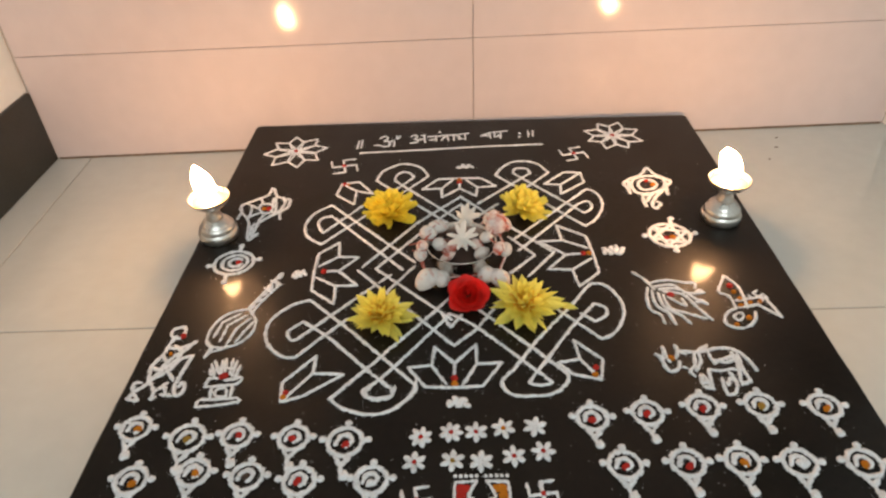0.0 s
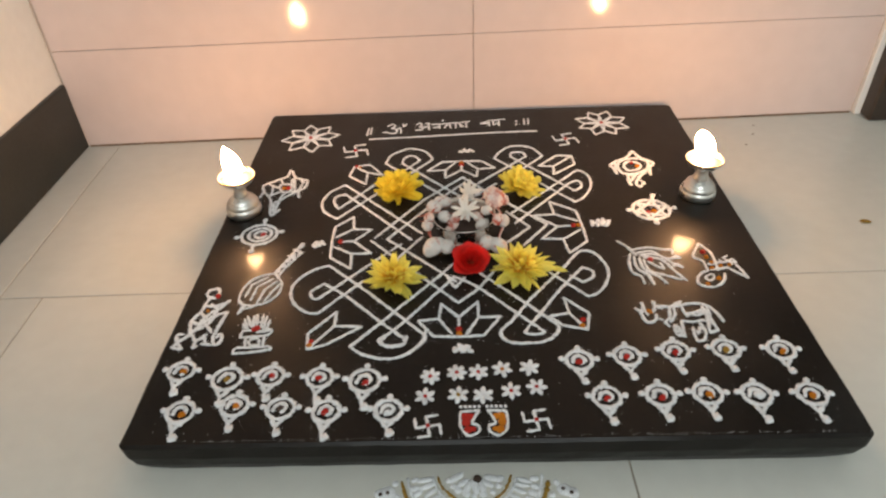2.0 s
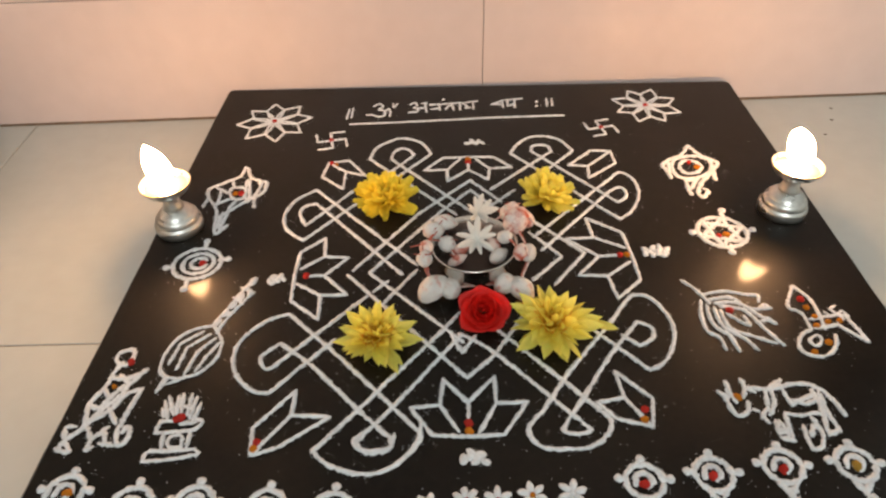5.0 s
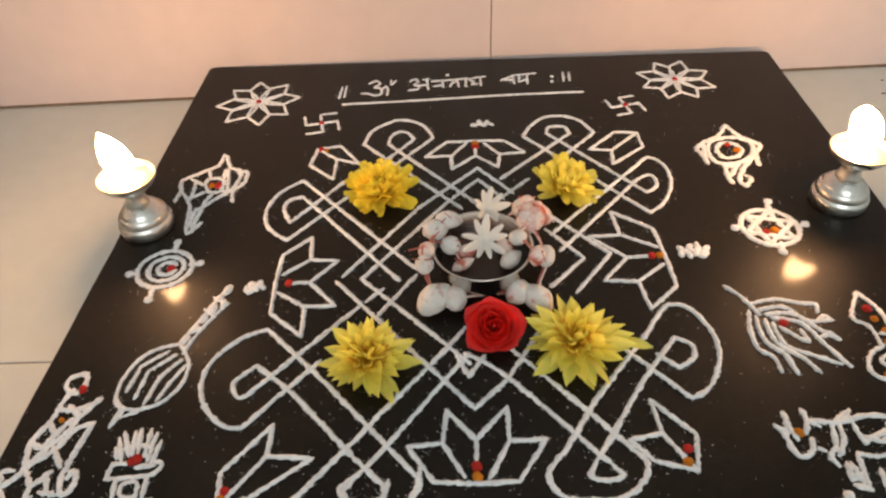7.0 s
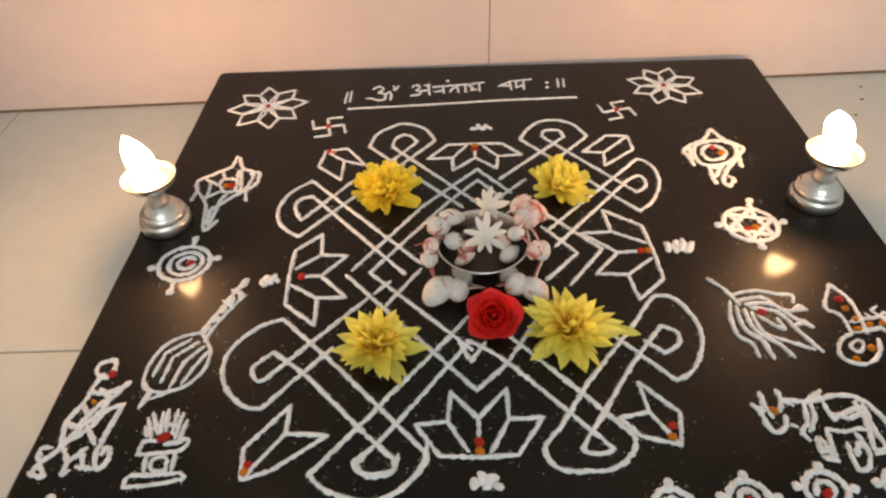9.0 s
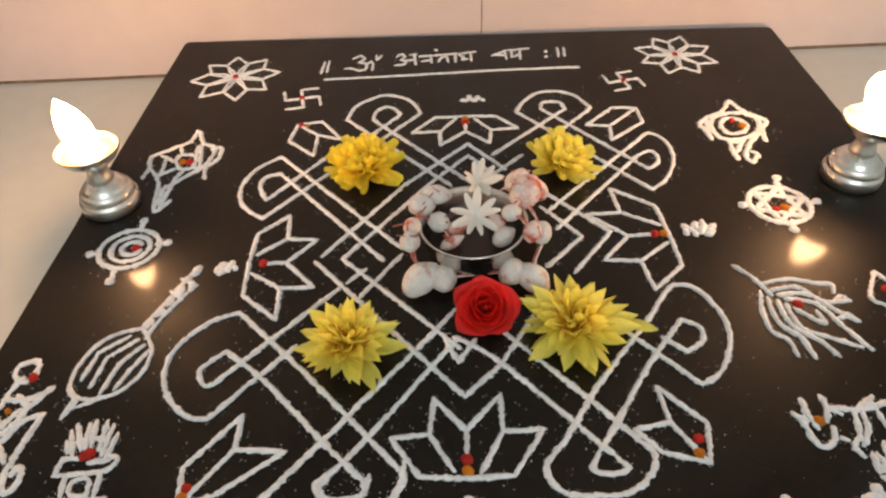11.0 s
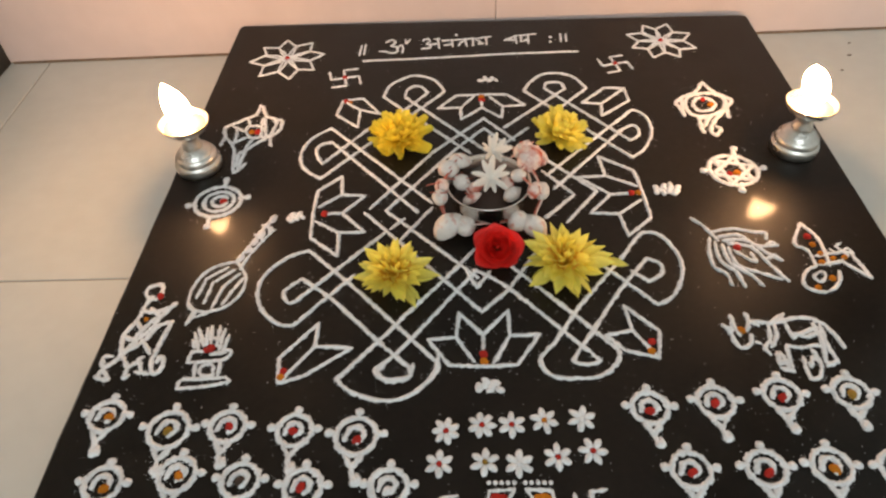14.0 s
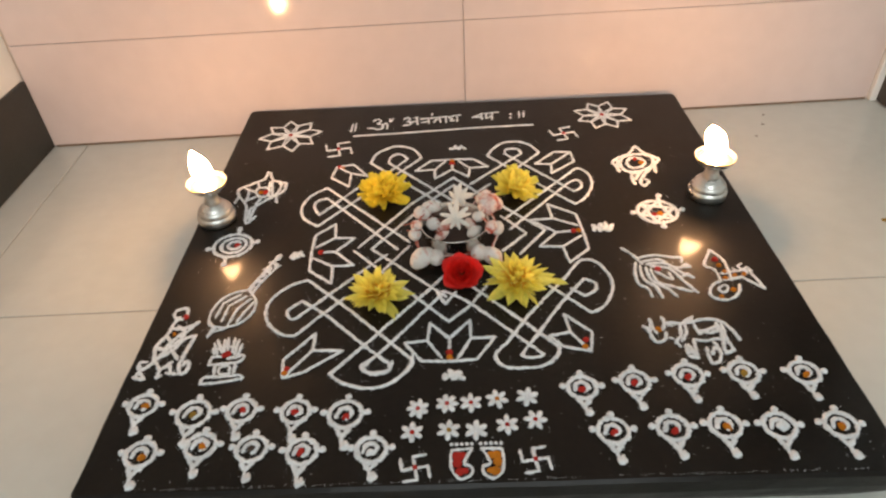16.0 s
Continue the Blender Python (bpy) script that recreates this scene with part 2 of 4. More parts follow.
def mound(bm, x, y, r, h=1.6, z=TOP, sx=1.0, sy=1.0, ang=0.0):
    """A small heap of powder."""
    n, rings = 9, []
    ca, sa = math.cos(ang), math.sin(ang)
    for f, u in ((1.0, -0.2), (0.8, 0.55), (0.4, 0.95)):
        ring = []
        for k in range(n):
            a = 2 * math.pi * k / n
            rr = r * f * random.uniform(0.85, 1.15)
            px, py = rr * math.cos(a) * sx, rr * math.sin(a) * sy
            ring.append(bm.verts.new(((x + px * ca - py * sa) / 1000, (y + px * sa + py * ca) / 1000, z + u * h / 1000)))
        rings.append(ring)
    for a, b in zip(rings, rings[1:]):
        for k in range(n):
            bm.faces.new((a[k], a[(k + 1) % n], b[(k + 1) % n], b[k]))
    bm.faces.new(rings[-1])
    for k in range(3):
        if random.random() < 0.6:
            SPOTS.append((Vector((x + random.gauss(0, r), y + random.gauss(0, r))), z))


def drawing(name, label, strokes, width=3.6, group="", height=1.3, category="rangoli", reds=(), oranges=()):
    """A rangoli figure of powder trails, with coloured dots as its parts."""
    ob = thing(name, label, category, group)
    for s in strokes:
        bm = bmesh.new()
        ridge(bm, s, width, height)
        part("line", bm, POWDER, ob, "", True)
    for spots, mat, word in ((reds, RED, "red vermilion powder dot"), (oranges, ORANGE, "orange turmeric powder dot")):
        for x, y, *r in spots:
            b = bmesh.new()
            mound(b, x, y, r[0] if r else 3.0, 2.2, TOP + 0.0004)
            part("dot", b, mat, ob, word, True)
    return ob


# ---- room ----
ROOM = pose(0, 0.3105, 0, 0, 0, 2.08)
wall = tagged(part("wall_north", box(-0.78, 0.598, 0.0035, 0.14, 0, 2.7), WALLGROUT), "wall clad in polished cream tiles", kind="structure")
wall.matrix_world = ROOM
east = tagged(part("wall_northeast", box(0.76, 1.75, 0.31, 0.45, 0, 2.7), PAINT), "plain white painted wall", kind="structure")
strip = tagged(part("trim", box(0.597, 0.607, 0.324, 0.45, 0, 2.7, 0.001), PAINT), "white plaster edge beside the tiles", kind="structure")
jamb = tagged(part("door_jamb", box(0.606, 0.76, 0.298, 0.45, 0, 2.1, 0.003), JAMB), "dark stone door jamb with a scuffed edge", kind="structure")
part("trim", box(0.60, 0.77, 0.305, 0.45, 2.1, 2.7), PAINT, jamb)
west = tagged(part("wall_west", box(-0.75, -0.598, -2.7, 0.42, 0.0, 2.7), PAINT), "white painted plaster wall", kind="structure")
tagged(part("baseboard", box(-0.60, -0.592, -2.7, 0.2885, 0, 0.102, 0.0015), SKIRT), "dark stone skirting along the white wall", kind="structure")
tagged(part("wall_east", box(1.75, 1.9, -2.7, 0.45, 0, 2.7), PAINT), "plain white wall", kind="structure")
# out of view; opening made up to hold the added area lamp
south = bmesh.new()
for x0, x1, z0, z1 in ((-0.75, -0.6, 0, 2.7), (1.2, 1.9, 0, 2.7), (-0.6, 1.2, 0, 1.05), (-0.6, 1.2, 2.45, 2.7)):
    box(x0, x1, -2.85, -2.7, z0, z1, bm=south)
tagged(part("wall_south", south, PAINT), "unseen plain white wall with an assumed opening for the fill lamp", kind="structure")
tagged(part("ceiling", box(-0.75, 1.9, -2.85, 0.45, 2.7, 2.8), PAINT), "plain white ceiling", kind="structure")
ground = tagged(part("floor", box(-0.75, 1.9, -2.85, 0.45, -0.1, -0.0012), GROUT), "polished off-white floor tiles with thin joints", kind="structure")

seal = tagged(part("trim", box(-0.59, 0.594, -0.0022, 0.004, 0.0, 0.0026, 0.0006), material("dirty_joint", (0.20, 0.13, 0.08), 0.9, vary=0.5, scale=30)), "dirty joint between wall and floor", kind="structure")
seal.matrix_world = ROOM

# wall tiles: a low cut course, then tall tiles, joints in line
JX = 0.006
for z0, z1 in ((0.0015, 0.1496), (0.1504, 0.7492), (0.7508, 1.3492), (1.3508, 1.9492), (1.9508, 2.5492)):
    for k in (-1, 0):
        x0, x1 = JX + 0.6 * k + 0.0005, JX + 0.6 * (k + 1) - 0.0005
        x1 = min(x1, 0.5965)
        t = part("tile", box(x0, x1, 0.0, 0.0105, z0, z1, 0.0004), WALLTILE, wall)
        t.rotation_euler = (math.radians(random.uniform(-0.12, 0.12)), 0, math.radians(random.uniform(-0.1, 0.1)))
# floor tiles, each row shifted against the next
edges = [-0.062 - 0.6 * k for k in range(5)]
for row in range(6):
    y1 = 0.36 if row == 0 else edges[row - 1] - 0.0008
    y0 = edges[row] + 0.0008 if row < 5 else -2.69
    start = -0.54 if row == 0 else 0.11 - 0.6 * 2
    for k in range(-1, 5):
        x0, x1 = start + 0.6 * k + 0.0008, start + 0.6 * (k + 1) - 0.0008
        if x1 < -0.62 or x0 > 1.74 or y0 >= y1:
            continue
        t = part("tile", box(max(x0, -0.75), min(x1, 1.76), y0, y1, -0.009, 0.0, 0.0005), FLOOR, ground)
        t.rotation_euler = (0, 0, math.radians(0.8))

# ---- the black board ----
def rounded(inset, r, z, n=5):
    h = 0.30 - inset
    out = []
    for cx, cy, a0 in ((h - r, h - r, 0), (-h + r, h - r, 90), (-h + r, -h + r, 180), (h - r, -h + r, 270)):
        for k in range(n + 1):
            a = math.radians(a0 + 90 * k / n)
            out.append(Vector((cx + r * math.cos(a), cy + r * math.sin(a), z)))
    return out


def edge_points(loop):
    out = []
    for a, b in zip(loop, loop[1:] + loop[:1]):
        n = max(1, int((b - a).length / 0.02))
        out += [a.lerp(b, k / n) for k in range(n)]
    return out


bm = bmesh.new()
base_loop = edge_points(rounded(0.0, 0.006, 0.0))
levels = []
for inset, corner, z, rough in ((0.0025, 0.006, 0.038, 0.0003), (0.0, 0.006, 0.0355, 0.0008), (0.0005, 0.007, 0.022, 0.0008), (0.0032, 0.009, 0.010, 0.0012), (0.0072, 0.012, 0.0, 0.0008)):
    ring = []
    for p in base_loop:
        q = Vector((p.x, p.y, z))
        q.xy = q.xy * (0.3 - inset) / 0.3
        c = Vector((abs(p.x), abs(p.y)))
        over = max(0.0, min(c.x, c.y) - (0.3 - 0.03)) / 0.03
        q.xy = q.xy * (1 - over * (corner - 0.006) * 1.1)
        j = noise.noise_vector(q * 60) * rough
        ring.append(bm.verts.new(q + Vector((j.x, j.y, j.z * 0.15 if z < 0.038 else 0))))
    levels.append(ring)
bm.faces.new(levels[0])
for a, b in zip(levels, levels[1:]):
    for k in range(len(a)):
        j = (k + 1) % len(a)
        bm.faces.new((a[j], a[k], b[k], b[j]))
bm.faces.new(levels[-1][::-1])
bmesh.ops.recalc_face_normals(bm, faces=bm.faces)
tagged(part("rangoli_board", bm, BOARD), "square black stone board with rough edges lying on the tiled floor", "board")

# ---- powder drawings on the board ----
drawing("kolam", "interlaced knot of white powder lines on the black board", [
    [(-116, -24), (-64, 51), (-15, 103)],
    [(-102, -27), (-42, 56), (-15, 87)],
    [(-15, 103), (13, 68)],
    [(-15, 87), (5, 60)],
    [(-120, -29), (-43, -115), (-24, -136)],
    [(-102, -27), (-26, -103)],
    [(-97, -49), (-86, -37)],
    [(-88, -62), (-63, -24)],
    [(-24, -136), (-3, -115), (23, -73)],
    [(-27, -113), (-17, -97)],
    [(-27, -113), (-35, -95)],
    [(38, 40), (79, -6), (49, -44)],
    [(35, 22), (59, -10), (32, -38)],
], 3.7)
for ob_name, words, strokes in (
    ("kolam_corner", "looped corner of the white powder knot near the title", [
    [(-163, 91), (-180, 75), (-187, 52), (-181, 31), (-164, 16)],
    [(-164, 16), (-117, 75)],
    [(-163, 91), (-63, -18)],
    [(-165, 37), (-173, 54), (-170, 65), (-160, 69)],
    [(-165, 37), (-124, 93)],
    [(-160, 69), (-75, -29)],
    [(-116, 143), (-111, 163), (-99, 175), (-85, 182), (-66, 174), (-57, 160), (-54, 150)],
    [(-54, 150), (-94, 101)],
    [(-116, 143), (-29, 49)],
    [(-94, 142), (-92, 155), (-84, 162), (-76, 158), (-71, 149)],
    [(-71, 149), (-109, 98)],
    [(-94, 142), (-14, 52)],
    ]),
    ("kolam_corner", "looped corner of the white powder knot beside a round lotus", [
    [(28, 149), (35, 164), (49, 179), (67, 181), (82, 172), (92, 152)],
    [(92, 152), (59, 116)],
    [(28, 149), (118, 39)],
    [(118, 39), (132, 52), (143, 76), (143, 99), (132, 112), (119, 100)],
    [(119, 100), (55, 34), (38, 16)],
    [(70, 152), (66, 163), (53, 163), (49, 153)],
    [(49, 153), (121, 64)],
    [(70, 152), (4, 87)],
    [(121, 64), (130, 72), (131, 83), (126, 87), (116, 81)],
    [(116, 81), (43, -2)],
    [(27, 86), (0, 59)],
    ]),
    ("kolam_corner", "large looped corner of the white powder knot", [
    [(-161, -72), (-178, -80), (-192, -98), (-194, -117), (-186, -134), (-173, -145), (-162, -147)],
    [(-162, -147), (-122, -99)],
    [(-161, -72), (-116, -116), (-57, -179)],
    [(-57, -179), (-55, -184), (-61, -194)],
    [(-162, -102), (-174, -115), (-167, -126), (-154, -113)],
    [(-154, -113), (-101, -53)],
    [(-162, -102), (-135, -124), (-98, -162), (-75, -184)],
    [(-75, -184), (-76, -191), (-88, -193), (-97, -190), (-99, -185), (-93, -180)],
    [(-93, -180), (-77, -162), (-41, -114), (-27, -95)],
    [(-125, -193), (-89, -150), (-84, -143)],
    [(-84, -143), (-50, -102), (-28, -73)],
    [(-55, -172), (-59, -189), (-74, -205), (-93, -209), (-114, -202), (-125, -192)],
    [(-73, -181), (-76, -192), (-89, -194), (-97, -188), (-93, -182)],
    ]),
    ("kolam_corner", "large looped corner of the white powder knot with a curl", [
    [(-29, -95), (-5, -112), (44, -166), (56, -179)],
    [(56, -179), (48, -182), (38, -180), (42, -171)],
    [(42, -171), (53, -156), (79, -118), (106, -85)],
    [(106, -85), (115, -91), (114, -101), (103, -109)],
    [(103, -109), (92, -98)],
    [(-1, -90), (40, -136), (70, -171)],
    [(70, -171), (67, -181), (55, -191), (40, -193), (22, -191), (15, -178), (26, -164)],
    [(26, -164), (49, -130), (90, -80)],
    [(90, -80), (107, -58), (122, -61), (131, -81), (130, -101), (118, -123), (105, -131)],
    [(105, -131), (71, -92)],
    ]),
):
    drawing(ob_name, words, strokes, 3.7, "corners of the knot")


def lotus(cx, cy, turn, half, depth, red, orange):
    """An open lotus seen from the side, its base line towards the edge of the board."""
    c, s = math.cos(math.radians(turn)), math.sin(math.radians(turn))

    def at(u, v):
        return (cx + u * c - v * s, cy + u * s + v * c)
    f, g = half / 39, depth / 47
    lines = [[at(-24 * f, 0), at(0, -1), at(23 * f, 0)], [at(-24 * f, 0), at(-39 * f, 22 * g)], [at(-39 * f, 22 * g), at(-19 * f, 24 * g)],
             [at(-19 * f, 24 * g), at(-17 * f, 46 * g)], [at(-17 * f, 46 * g), at(0, 26 * g)], [at(0, 26 * g), at(19 * f, 48 * g)],
             [at(19 * f, 48 * g), at(19 * f, 25 * g)], [at(19 * f, 25 * g), at(40 * f, 26 * g)], [at(40 * f, 26 * g), at(23 * f, 0)],
             [at(-19 * f, 24 * g), at(-7 * f, 3)], [at(0, 26 * g), at(0, 8)], [at(19 * f, 25 * g), at(7 * f, 2)]]
    return drawing("lotus_motif", "white powder lotus outline with a dot of colour at its base", lines, 3.5, "lotuses round the knot",
                   reds=[(*at(0, 9), 3.4)] if red else (), oranges=[(*at(0, 3), 3.2)] if orange else ())


lotus(-24, -182, 0, 39, 46, True, True)
lotus(-163, -30, -88, 48, 43, True, False)
lotus(117, -9, 93, 50, 49, True, True)
lotus(-16, 143, 180, 43, 40, True, True)


def bud(base, side_a, tip_a, notch, tip_b, side_b, reds, oranges):
    drawing("bud_motif", "white powder flower bud with two pointed petals", [[base, side_a], [side_a, tip_a], [tip_a, notch], [notch, tip_b], [tip_b, side_b], [side_b, base], [base, notch]],
            3.4, "buds at the corners", reds=reds, oranges=oranges)


bud((-164, -195), (-167, -175), (-143, -145), (-143, -165), (-117, -167), (-148, -190), [(-162, -186)], [(-163, -191)])
bud((96, -177), (101, -155), (80, -132), (82, -154), (63, -158), (74, -171), [(94, -164)], [(92, -172)])
bud((-157, 137), (-161, 113), (-138, 92), (-138, 121), (-117, 113), (-137, 141), [(-154, 136)], [(-149, 134, 2)])
bud((130, 150), (131, 128), (101, 104), (103, 124), (84, 126), (110, 152), (), ())


def star(cx, cy, r, turn, stretch=1.0):
    lines = []
    for k in range(8):
        a = math.radians(turn + 45 * k + random.uniform(-3, 3))
        rr = r * random.uniform(0.94, 1.05)

        def at(f, d):
            return (cx + stretch * rr * f * math.cos(a + math.radians(d)), cy + rr * f * math.sin(a + math.radians(d)))
        lines += [[at(0.08, 0), at(0.32, 14), at(0.66, 22)], [at(0.08, 0), at(0.32, -14), at(0.66, -22)], [at(0.66, 22), at(1.0, 0)], [at(0.66, -22), at(1.0, 0)]]
    drawing("star_motif", "white powder star flower with eight pointed petals", lines, 2.9, "star flowers", reds=[(cx, cy, 3.0)])


star(-229, 222, 41, 10)
star(187, 243, 38, 20)


def fylfot(cx, cy, s, turn, width=3.2, red=True):
    """A hooked cross, the old sign of good fortune."""
    lines = []
    for k in range(4):
        a = math.radians(turn + 90 * k)
        u, v = (math.cos(a), math.sin(a)), (math.sin(a), -math.cos(a))
        lines += [[(cx, cy), (cx + u[0] * s, cy + u[1] * s)], [(cx + u[0] * s, cy + u[1] * s), (cx + (u[0] + v[0]) * s, cy + (u[1] + v[1]) * s)]]
    drawing("hooked_cross_motif", "small white powder good-luck cross on the board", lines, width, "good-luck crosses", reds=[(cx, cy, s * 0.22)] if red else ())


fylfot(-160, 180, 15, 12)
fylfot(129, 197, 14, 14)
fylfot(-51, -284, 9.5, 10, 3.0)
fylfot(37, -280, 9.5, 8, 3.0)
fylfot(258, -80, 6, 30, 2.4, False)

WRITING = drawing("title_writing", "line of white powder writing with an underline", [
    [(-148, 247), (-149, 225)],
    [(-144, 249), (-144, 227)],
    [(-121, 252), (-115, 257), (-110, 252), (-115, 244)],
    [(-115, 244), (-108, 241), (-107, 232), (-113, 228), (-120, 232), (-127, 233)],
    [(-108, 239), (-103, 245), (-101, 239), (-101, 229)],
    [(-99, 258), (-98, 248), (-94, 257)],
    [(-79, 254), (-74, 258), (-71, 253), (-75, 247)],
    [(-75, 247), (-70, 244), (-71, 238), (-76, 237), (-80, 236)],
    [(-73, 245), (-62, 246)],
    [(-66, 257), (-60, 258)],
    [(-62, 258), (-60, 237)],
    [(-57, 253), (-45, 254)],
    [(-55, 243), (-46, 245)],
    [(-46, 256), (-45, 240)],
    [(-43, 254), (-20, 257)],
    [(-38, 242), (-36, 249), (-32, 251)],
    [(-31, 256), (-29, 240)],
    [(-22, 256), (-22, 241)],
    [(-19, 256), (-2, 260)],
    [(-18, 253), (-14, 250), (-16, 244), (-10, 246)],
    [(-7, 259), (-7, 242)],
    [(14, 251), (28, 261)],
    [(18, 251), (26, 252)],
    [(26, 261), (27, 244)],
    [(30, 261), (50, 264)],
    [(33, 261), (32, 247), (40, 252)],
    [(41, 263), (40, 243)],
    [(78, 263), (77, 246)],
    [(84, 263), (83, 247)],
    [(-144, 213), (-61, 217), (18, 222), (93, 224)],
], 2.9, category="writing")
for x, y in ((66, 256), (65, 246), (-41, 265)):
    b = bmesh.new()
    mound(b, x, y, 2.0)
    part("dot", b, POWDER, WRITING, "", True)

mace = drawing("mace_motif", "striped white powder mace with a long knotted handle", [
    [(-196, -31), (-204, -48), (-210, -64), (-218, -84)],
    [(-194, -48), (-202, -62), (-210, -80), (-213, -91)],
    [(-205, -42), (-194, -49)],
    [(-209, -53), (-200, -60)],
    [(-218, -84), (-234, -89), (-243, -101), (-246, -118), (-242, -130), (-228, -133), (-215, -128), (-207, -116), (-206, -102), (-210, -93), (-218, -84)],
    [(-223, -89), (-237, -101), (-240, -120)],
    [(-217, -92), (-231, -105), (-233, -125)],
    [(-212, -96), (-222, -109), (-226, -129)],
    [(-208, -100), (-214, -113), (-219, -127)],
    [(-243, -126), (-237, -135), (-241, -145)],
    [(-241, -145), (-239, -131)],
    [(-236, -138), (-227, -134)],
], 3.0)
for x, y, size in ((-197, -35, 4.2), (-201, -43, 3.2), (-197, -48, 3.2), (-204, -53, 4.4), (-207, -62, 3.2), (-211, -71, 3.6), (-215, -80, 3.6)):
    b = bmesh.new()
    mound(b, x, y, size, 2.0, TOP, 1.3, 0.85, random.uniform(0.4, 1.6))
    part("knob", b, POWDER, mace, "", True)
drawing("pedestal_motif", "white powder plant pedestal with a spray of leaves", [
    [(-232, -199), (-231, -192), (-215, -191), (-201, -190)],
    [(-232, -199), (-212, -197), (-199, -194)],
    [(-201, -190), (-198, -193), (-199, -195)],
    [(-225, -178), (-223, -190)],
    [(-208, -176), (-207, -189)],
    [(-220, -181), (-219, -188), (-211, -188), (-213, -180), (-220, -181)],
    [(-231, -178), (-230, -169), (-218, -168)],
    [(-231, -178), (-216, -177), (-205, -175), (-202, -169), (-207, -167)],
    [(-216, -171), (-206, -170)],
] + [
    [(-229, -165), (-232, -159)],
    [(-226, -167), (-232, -153)],
    [(-223, -164), (-230, -149)],
    [(-221, -163), (-224, -149)],
    [(-218, -163), (-221, -147)],
    [(-214, -164), (-215, -147)],
    [(-211, -167), (-211, -150)],
    [(-208, -170), (-207, -155)],
    [(-228, -160), (-221, -156), (-211, -159)],
], 3.3, reds=[(-217, -166, 3.4), (-220, -168, 2.4)])
drawing("scroll_motif", "white powder scrollwork with curled feet", [
    [(-280, -110), (-272, -106), (-268, -112), (-271, -121), (-279, -117), (-280, -110)],
    [(-274, -118), (-277, -131), (-264, -132), (-254, -125)],
    [(-254, -125), (-262, -138), (-271, -130)],
    [(-277, -131), (-279, -141), (-284, -155), (-280, -172)],
    [(-263, -136), (-265, -147), (-274, -160), (-280, -172)],
    [(-252, -142), (-261, -146), (-267, -158), (-277, -168)],
    [(-252, -142), (-255, -159), (-257, -176)],
    [(-279, -141), (-272, -150), (-266, -139)],
    [(-284, -155), (-276, -158), (-272, -150)],
] + [
    [(-269, -158), (-260, -170)],
    [(-280, -172), (-285, -179), (-290, -180), (-292, -173), (-286, -172)],
    [(-288, -181), (-291, -189)],
    [(-292, -189), (-284, -192)],
    [(-288, -184), (-282, -191)],
    [(-278, -173), (-272, -182), (-272, -190), (-269, -188)],
    [(-272, -182), (-264, -173)],
    [(-265, -176), (-262, -184)],
    [(-265, -185), (-256, -187)],
    [(-257, -176), (-253, -186), (-249, -185), (-248, -177), (-251, -173), (-253, -177)],
], 4.1, reds=[(-268, -118, 3.0)], oranges=[(-272, -140, 1.8)])
drawing("tortoise_motif", "white powder tortoise outline with a coloured centre", [
    [(-241, 132), (-242, 117), (-247, 112), (-269, 96)],
    [(-238, 130), (-231, 113), (-220, 106), (-222, 83), (-233, 69), (-249, 50)],
    [(-269, 96), (-266, 83), (-256, 68), (-251, 57)],
    [(-265, 83), (-267, 67)],
    [(-251, 57), (-247, 31), (-243, 28), (-237, 39)],
    [(-246, 57), (-246, 35)],
    [(-241, 61), (-243, 32)],
    [(-247, 90), (-241, 79), (-232, 80), (-233, 95), (-245, 97), (-247, 90)],
] + [
    [(-247, 88), (-261, 97)],
    [(-244, 79), (-255, 71)],
    [(-232, 80), (-223, 78)],
    [(-233, 95), (-234, 110)],
    [(-244, 97), (-249, 109)],
    [(-222, 104), (-215, 106), (-214, 90), (-221, 79), (-218, 65)],
    [(-256, 95), (-254, 70)],
    [(-232, 110), (-226, 81)],
    [(-237, 78), (-242, 63)],
], 4.0, "tortoises", reds=[(-235, 87, 3.8)], oranges=[(-241, 87, 3.0)])


def oval(cx, cy, rx, ry, tilt=0.0, start=0, end=360, step=30):
    """Points round an oval, in millimetres."""
    c, t = math.cos(math.radians(tilt)), math.sin(math.radians(tilt))
    out = []
    for a in range(start, end + 1, step):
        u, v = rx * math.cos(math.radians(a)), ry * math.sin(math.radians(a))
        out.append((cx + u * c - v * t, cy + u * t + v * c))
    return out


def knobs(ob, spots, size):
    for x, y in spots:
        b = bmesh.new()
        mound(b, x, y, size, 2.0)
        part("knob", b, POWDER, ob, "", True)


